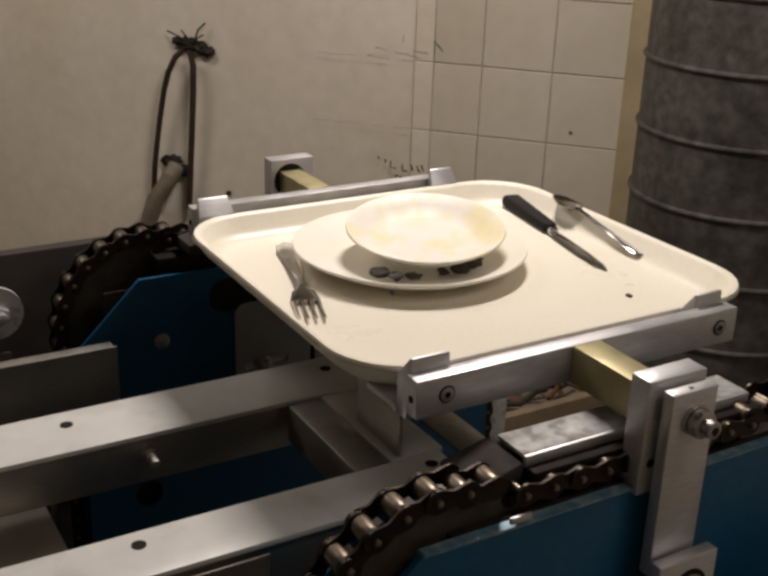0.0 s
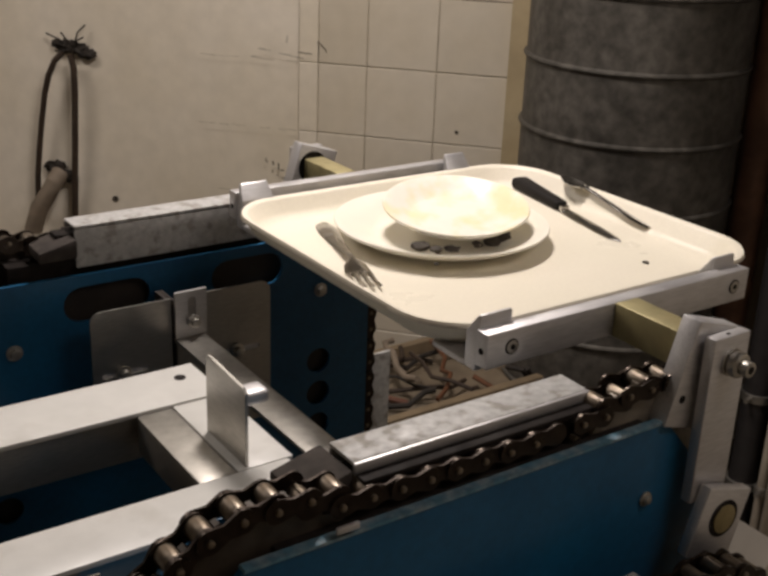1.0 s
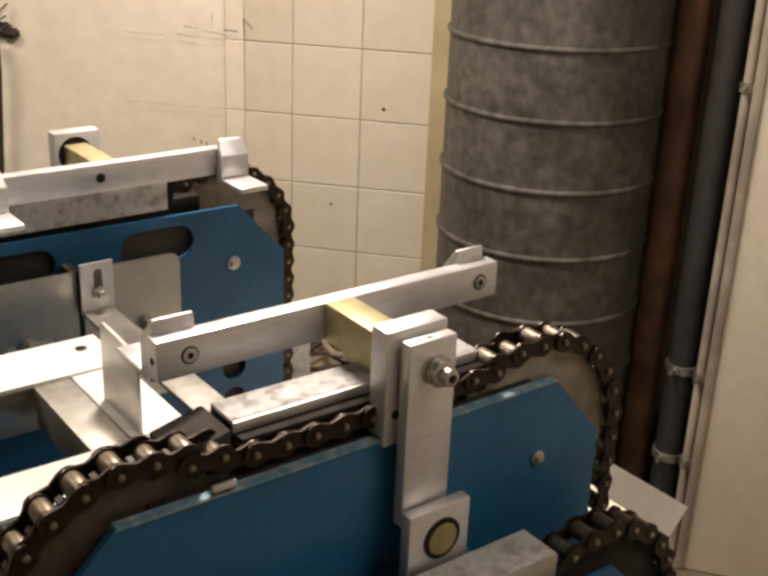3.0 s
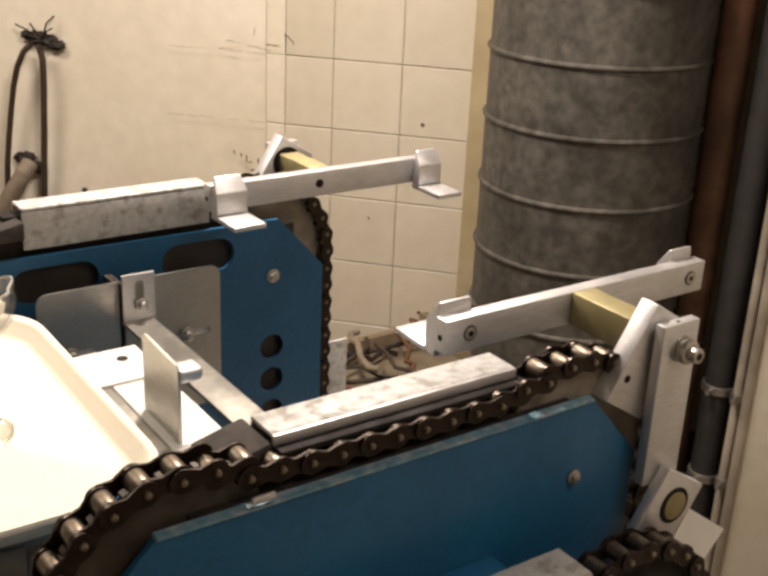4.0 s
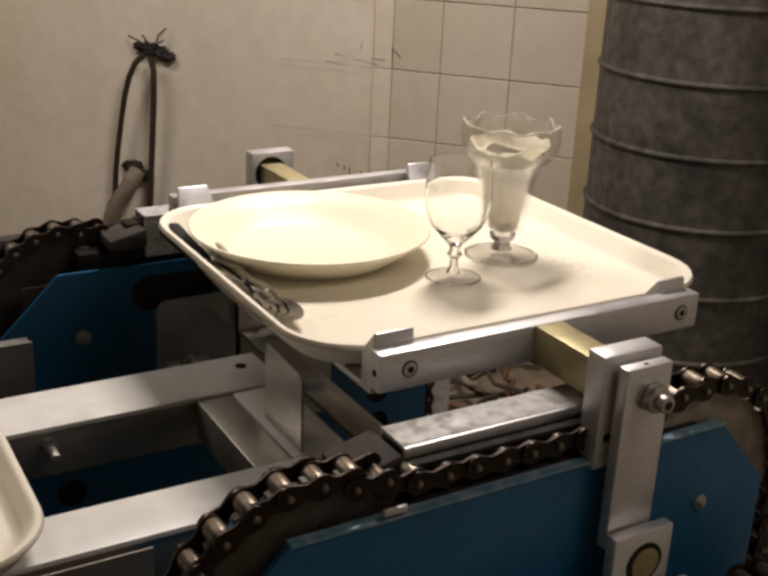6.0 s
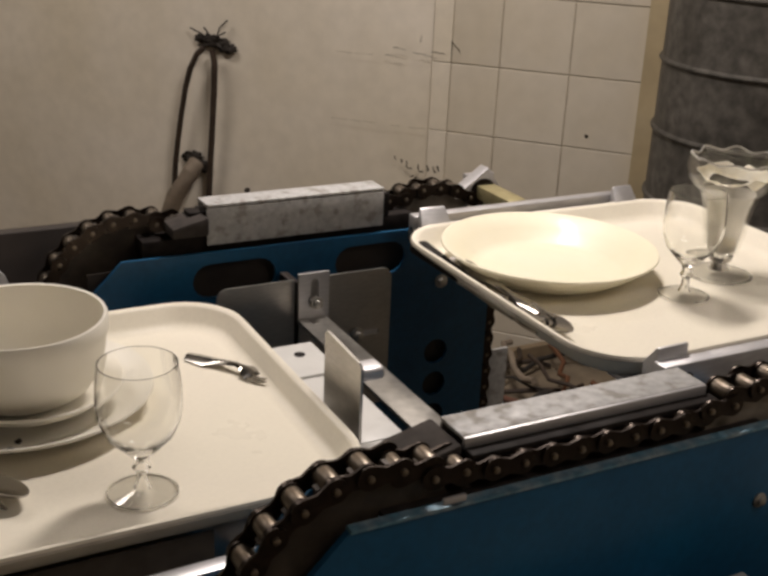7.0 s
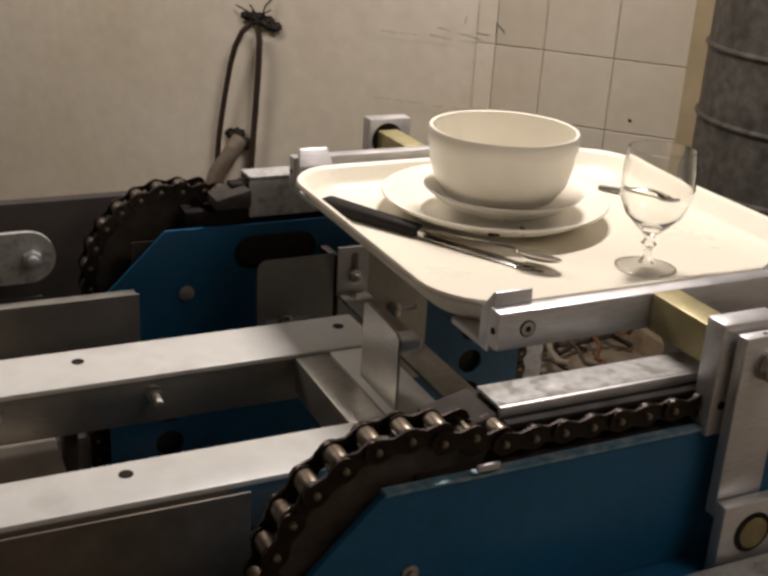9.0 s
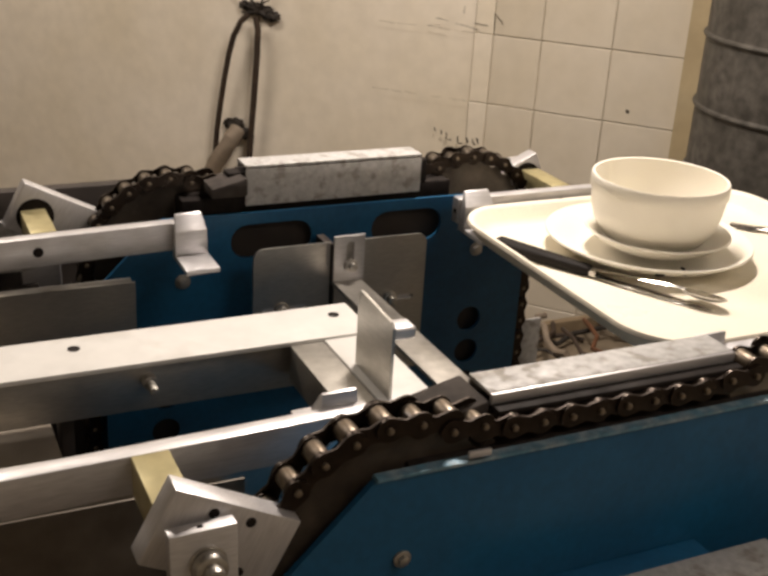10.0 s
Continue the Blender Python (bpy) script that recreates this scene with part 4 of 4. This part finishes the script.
def scrap(key, x, y, z, s, mat, label, seed):
    rng = random.Random(seed)
    bm = bmesh.new()
    bmesh.ops.create_icosphere(bm, subdivisions=2, radius=1.0)
    for v in bm.verts:
        v.co *= 1 + 0.6 * noise.noise(v.co * 1.3 + Vector((seed, 0, 0)))
        v.co = Vector((v.co.x * s, v.co.y * s * 0.7, v.co.z * s * 0.4))
    ob = part("food_scrap", bm, mat, None, label)
    tagged(ob, label, "food scrap")
    return rides(ob, key, pose(x, y, FLOORZ + z, 0, 0, rng.uniform(0, 360)))


def first_tray():
    k = "first"
    tray(k, "cream laminate tray with used plates and cutlery", 0.012)
    plate(k, -0.001, 0.348, 0.0, 0.129, 0.022, "white dinner plate with dark food remains")
    plate(k, 0.018, 0.346, 0.0215, 0.088, 0.019, "small white plate with yellow remains, tilted on a larger plate", CHINA_FOOD, (6, -4))
    fork(k, (-0.104, 0.452), (-0.174, 0.240))
    knife(k, (0.226, 0.470), (0.181, 0.226))
    spoon(k, (0.240, 0.236), (0.247, 0.406), 0.005, 8, -6)
    scrap(k, 0.154, 0.160, 0.001, 0.0045, MARK, "small dark crumb on the tray", 3)
    for i, (x, y, s) in enumerate(((-0.066, 0.300, 0.012), (-0.056, 0.284, 0.011), (0.018, 0.276, 0.012), (0.036, 0.280, 0.011), (0.050, 0.290, 0.009), (-0.038, 0.276, 0.009), (-0.004, 0.274, 0.008), (-0.084, 0.246, 0.004))):
        scrap(k, x, y, 0.0135, s, MARK, "dark vegetable scrap on the plate", 20 + i)


def second_tray():
    k = "second"
    tray(k, "cream laminate tray with an empty plate and two glasses")
    plate(k, -0.080, 0.370, 0.0, 0.133, 0.034, "large empty cream dinner plate", CHINA_CREAM)
    wine_glass(k, 0.025, 0.238, 0.128, 0.0355, "small empty stemmed wine glass")
    sundae_glass(k, 0.117, 0.279)
    knife(k, (-0.207, 0.475), (-0.211, 0.225), 0.004)
    spoon(k, (-0.200, 0.375), (-0.190, 0.172), 0.007)
    fork(k, (-0.192, 0.400), (-0.206, 0.190), 0.004)
    fork(k, (-0.183, 0.425), (-0.196, 0.205), 0.009, roll=10)


def third_tray():
    k = "third"
    tray(k, "cream laminate tray with stacked crockery and a glass", 0.018)
    plate(k, 0.000, 0.358, 0.0, 0.130, 0.025, "white dinner plate under a smaller plate and bowl")
    plate(k, 0.006, 0.350, 0.0130, 0.091, 0.023, "small white plate under a bowl")
    bowl(k, 0.001, 0.352, 0.0165, 0.0840, 0.0865, "deep white porcelain bowl stacked on plates")
    wine_glass(k, 0.066, 0.157, 0.126, 0.0372, "empty stemmed wine glass")
    knife(k, (-0.185, 0.425), (-0.046, 0.175))
    spoon(k, (-0.128, 0.330), (-0.032, 0.170), 0.006, -12)
    fork(k, (0.187, 0.412), (0.252, 0.317))
    for i, (x, y, s) in enumerate(((-0.060, 0.255, 0.006), (-0.030, 0.248, 0.005), (-0.020, 0.262, 0.004))):
        scrap(k, x, y, 0.016, s, MARK, "small green-black scrap on the plate", 40 + i)


# ---- clutter of the room ----


def wall_cables():
    """Two cables that leave a torn hole in the wall and end in a lower one."""
    t = thing("wall_cable", "brown cable loop hanging from a torn hole", "cable")

    def W(u, z, out=0.02):
        p = WALL_M @ Vector((u - 0.008 + 0.05 * z, 0.010 - out, z))
        return (p.x, p.y, p.z)
    part("cable", bm_tube([W(-0.690, 0.022, 0.03), W(-0.706, 0.004, 0.036), W(-0.722, -0.030, 0.036), W(-0.734, -0.075, 0.034), W(-0.746, -0.140, 0.03), W(-0.755, -0.205, 0.028), W(-0.762, -0.265, 0.026), W(-0.768, -0.35, 0.02)], 0.0068, 10), BROWN_CABLE, t)
    part("cable", bm_tube([W(-0.670, 0.020, 0.03), W(-0.662, -0.012, 0.03), W(-0.661, -0.07, 0.03), W(-0.664, -0.185, 0.028), W(-0.667, -0.25, 0.026), W(-0.672, -0.36, 0.02)], 0.0074, 10), BROWN_CABLE, t)
    # black lumps: cable knots; the last two paint the lower hole's darkness
    for i, (cu, cz, s) in enumerate(((-0.690, 0.034, 0.020), (-0.665, 0.030, 0.020), (-0.642, 0.020, 0.017), (-0.712, 0.038, 0.013), (-0.726, -0.250, 0.021), (-0.700, -0.270, 0.020))):
        bm = bmesh.new()
        bmesh.ops.create_icosphere(bm, subdivisions=3, radius=1.0)
        for v in bm.verts:
            v.co *= 1 + 0.6 * noise.noise(v.co * 2.2 + Vector((i * 7, 0, 0)))
            v.co = Vector((v.co.x * s * 1.2, v.co.y * 0.010, v.co.z * s * 0.72))
        ob = part("sooty_lump", bm, BLACK_CABLE, t, "black lump for the cable knots and the hole's darkness")
        ob.matrix_basis = WALL_M @ pose(cu - 0.008 + 0.05 * cz, 0.004, cz)
    for du, dz in ((-0.050, 0.012), (-0.066, 0.030), (0.030, 0.055), (0.026, 0.028), (-0.030, 0.034), (0.050, -0.014), (-0.045, -0.008)):
        part("frayed_wire", bm_tube([W(-0.672, 0.030, 0.012), W(-0.672 + du * 0.5, 0.030 + dz * 0.7, 0.020), W(-0.672 + du, 0.030 + dz, 0.012)], 0.0020, 6), BLACK_CABLE, t)
    part("elbow_pipe", bm_tube([W(-0.712, -0.262, 0.012), W(-0.716, -0.280, 0.035), W(-0.730, -0.312, 0.045), W(-0.752, -0.345, 0.045), W(-0.768, -0.40, 0.045)], 0.021, 14), ELBOW, t, "pale brown pipe elbow")


FAINT = material("faint_painted_joint", (0.33, 0.28, 0.20), 0.7, 0.0, 0.3, 60, 0.1)


def wall_marks():
    """Pencil strokes and smears on the wall, thin and flat."""
    rng = random.Random(5)
    t = thing("wall_scribble", "dark scribbles and scratches on the wall", "scribble", kind="structure")

    def stroke(u0, z0, u1, z1, w=0.0010, mat=MARK):
        n = 5
        pts = []
        for i in range(n + 1):
            f = i / n
            pts.append((u0 + (u1 - u0) * f + rng.uniform(-1, 1) * 0.0012, z0 + (z1 - z0) * f + rng.uniform(-1, 1) * 0.0012))
        bm = bmesh.new()
        rows = []
        d = Vector((u1 - u0, 0, z1 - z0)).normalized()
        nrm = Vector((-d.z, 0, d.x))
        for i, (u, z) in enumerate(pts):
            ww = w * rng.uniform(0.4, 1.0)
            rows.append([bm.verts.new(Vector((u, -0.0034, z)) + nrm * ww), bm.verts.new(Vector((u, -0.0034, z)) - nrm * ww)])
        for a, b in zip(rows, rows[1:]):
            bm.faces.new((a[0], a[1], b[1], b[0]))
        ob = part("stroke", bm, mat, t, smooth=0)
        ob.matrix_basis = WALL_M
    # the row of dashes above the far wheel
    for u0, z0, u1, z1 in ((-0.226, -0.178, -0.222, -0.186), (-0.208, -0.184, -0.206, -0.191), (-0.196, -0.186, -0.194, -0.200), (-0.194, -0.200, -0.182, -0.202),
                           (-0.168, -0.190, -0.166, -0.206), (-0.166, -0.206, -0.156, -0.205), (-0.146, -0.190, -0.144, -0.202), (-0.134, -0.190, -0.128, -0.204),
                           (-0.124, -0.188, -0.118, -0.200), (-0.184, -0.221, -0.176, -0.217), (-0.174, -0.222, -0.168, -0.218)):
        stroke(u0, z0, u1, z1, 0.0022)
    # joints of older tiles that show faintly through the paint
    for k in range(-1, 4):
        z = 0.042 - 0.15 * k
        u = -0.152
        while u > -0.36:
            u2 = u - rng.uniform(0.02, 0.05)
            stroke(u, z, u2, z + rng.uniform(-0.001, 0.001), 0.0007, FAINT)
            u = u2 - rng.uniform(0.0, 0.03) * (1 + 6 * (-0.152 - u))
    # a small drawn hook at the tiles' upper joint
    stroke(-0.108, 0.088, -0.092, 0.074)
    stroke(-0.092, 0.074, -0.088, 0.066)
    stroke(-0.108, 0.088, -0.106, 0.048)
    stroke(-0.176, 0.095, -0.178, 0.080)
    for k in range(5):
        a, b = rng.uniform(-0.28, -0.05), rng.uniform(-0.02, 0.02)
        stroke(a, 0.058 + b, a + 0.03, 0.055 + b, 0.0008)
    for u0, z0, s in ((0.20, -0.08, 0.005), (0.215, -0.51, 0.005), (-0.601, -0.315, 0.008), (0.09, -0.30, 0.003)):
        bm = bmesh.new()
        bmesh.ops.create_circle(bm, cap_ends=True, segments=14, radius=s)
        for v in bm.verts:
            v.co *= rng.uniform(0.6, 1.1)
        bmesh.ops.rotate(bm, verts=bm.verts, cent=(0, 0, 0), matrix=Matrix.Rotation(math.pi / 2, 3, "X"))
        bmesh.ops.translate(bm, verts=bm.verts, vec=(u0, -0.0034 if u0 > -0.4 else 0.0075, z0))
        ob = part("spot", bm, MARK, t, smooth=0)
        ob.matrix_basis = WALL_M


def corner_clutter():
    """Loose wires, a board and cards on the floor behind the machine."""
    b = thing("clutter_crate", "low brown crate of wire scraps by the wall", "crate")
    part("crate_side", bm_box(0.60, 1.02, 0.80, 0.82, FLOOR_Z + 0.002, -0.53, 0.003), CARD, b)
    part("crate_back", bm_box(0.60, 1.02, 1.10, 1.12, FLOOR_Z + 0.002, -0.555, 0.003), CARD, b)
    part("crate_end", bm_box(0.58, 0.60, 0.80, 1.12, FLOOR_Z + 0.002, -0.53, 0.003), CARD, b)
    part("crate_end", bm_box(1.02, 1.04, 0.80, 1.12, FLOOR_Z + 0.002, -0.53, 0.003), CARD, b)
    part("filling", bm_box(0.602, 1.018, 0.822, 1.098, FLOOR_Z + 0.002, -0.58, 0.003), FLOOR, b)
    rng = random.Random(6)
    mats = [BROWN_CABLE, COPPER, BLACK_CABLE, RED, ELBOW, BROWN_CABLE, BLACK_CABLE, COPPER]
    for k in range(15):
        x, y = rng.uniform(0.62, 0.98), rng.uniform(0.84, 1.08)
        a = rng.uniform(0, 6.28)
        pts = []
        z = -0.572 + 0.003 * k
        for i in range(7):
            a += rng.uniform(-0.6, 0.6)
            pts.append((min(1.0, max(0.62, x)), min(1.09, max(0.83, y)), z + rng.uniform(0, 0.022)))
            x += 0.045 * math.cos(a)
            y += 0.045 * math.sin(a)
        ob = part("wire_scrap", bm_tube(pts, rng.uniform(0.003, 0.007), 8), mats[k % 8])
        tagged(ob, "loose bent wire scrap in the crate", "wire", "wire scraps")
    c = thing("paper_card", "white paper card clipped beside the machine", "card")
    part("sheet", bm_prism([(0.519, -0.232), (0.684, -0.352), (0.654, -0.386), (0.515, -0.275)], 0.0195, 0.0207), PAPER, c, "", 0)
    part("card_post", bm_box(0.60, 0.606, 0.0210, 0.026, FLOOR_Z + 0.002, -0.33, 0.001), DARK, c)


def build():
    room()
    ventilation_duct()
    pipes()
    for side in (1, -1):
        side_frame(side)
        for cx in (WL, SIDE_WR[side]):
            WHEELS.append((wheel(side, cx), cx, SIDE_WZ[side]))
        chain(side)
    guide_bed()
    far_link_plate()
    lower_conveyor()
    carriers()
    first_tray()
    second_tray()
    third_tray()
    wall_cables()
    wall_marks()
    corner_clutter()
    tiled_field()


REST_Z = -0.1145 - (FLOORZ - 0.004)      # height of a load whose tray lies on the slide rails
PICK_S = max((WL - 0.0005 * i for i in range(340)), key=lambda s: -abs(along(s, RP)[1] - REST_Z))   # where a carrier meets its tray
STOP_X = 0.0140                          # the blade stops the trays here


def load_place(key, t):
    """A tray slides in on the rails at the chain's speed, stops at the blade, and is lifted off by its carrier."""
    t0 = STARTS[key]
    t_pick = t0 + PICK_S / V
    over = along(PICK_S, RP)[0] + EDGE[key] - STOP_X
    if t <= t_pick:
        x = along(PICK_S, RP)[0] - over - V * max(0.0, t_pick - 0.05 - t)
        return (x, 0, REST_Z)
    x, z, a = along(V * (t - t0), RP)
    f = min(1.0, (t - t_pick) / 0.45)
    return (x - over * (1 - f * f * (3 - 2 * f)), 0, max(z, REST_Z) if t < t_pick + 0.1 else z)


def lean(s):
    """Degrees by which a carrier's leading end rides up until it runs level on the upper run."""
    f = max(0.0, min(1.0, (0.07 - s) / 0.10))
    return 1.4 * f * f * (3 - 2 * f)


def motions():
    steps = [0.1 * i for i in range(101)]
    coarse = [0.2 * i for i in range(51)]
    for ob, cx, wz in WHEELS:
        walk(ob, [(0.5 * i, pose(cx, 0, wz, 0, math.degrees(V * 0.5 * i / RC), 0)) for i in range(21)])
    for side, links in CHAINS:
        for ob, s0 in links:
            rows = []
            for t in coarse:
                x, z, a = along(s0 + V * t, RC, True, SIDE_WR[side], SIDE_WZ[side])
                rows.append((t, pose(x, 0, z, 0, -a, 0)))
            walk(ob, rows)
    paths = {}
    for ob, upper, lower, t0 in CARRIERS:
        rows, ups, lows = [], [], []
        for t in steps:
            x, z, a = along(V * (t - t0), RP)
            tip = lean(V * (t - t0))
            rows.append((t, pose(x, 0, z, 0, -tip, 0)))
            ups.append((t, pose(0, 0, 0, 0, tip - a, 0)))
            lows.append((t, pose(0, 0, -0.170, 0, tip - a, 0)))
        walk(ob, rows)
        walk(upper, ups)
        walk(lower, lows)
    # the stop ducks while a tray is lifted across it
    def duck(t):
        low = 0.0
        for key in SHIFT:
            d = t - (STARTS[key] + PICK_S / V)
            low = max(low, min(1.0, (d + 0.05) / 0.1, (0.62 - d) / 0.15))
        return -0.080 * max(0.0, low)
    for ob, m in BLADE:
        walk(ob, [(t, pose(0, 0, duck(t)) @ m) for t in steps])
    for ob, key, m in RIDERS:
        rows = []
        for t in steps:
            up = max(0.0, min(1.0, (t - STARTS[key] - PICK_S / V) / 0.15))
            rows.append((t, Matrix.Translation(load_place(key, t)) @ pose(0, 0, 0, 0, -up * lean(V * (t - STARTS[key])), 0) @ m))
        walk(ob, rows)


build()
motions()
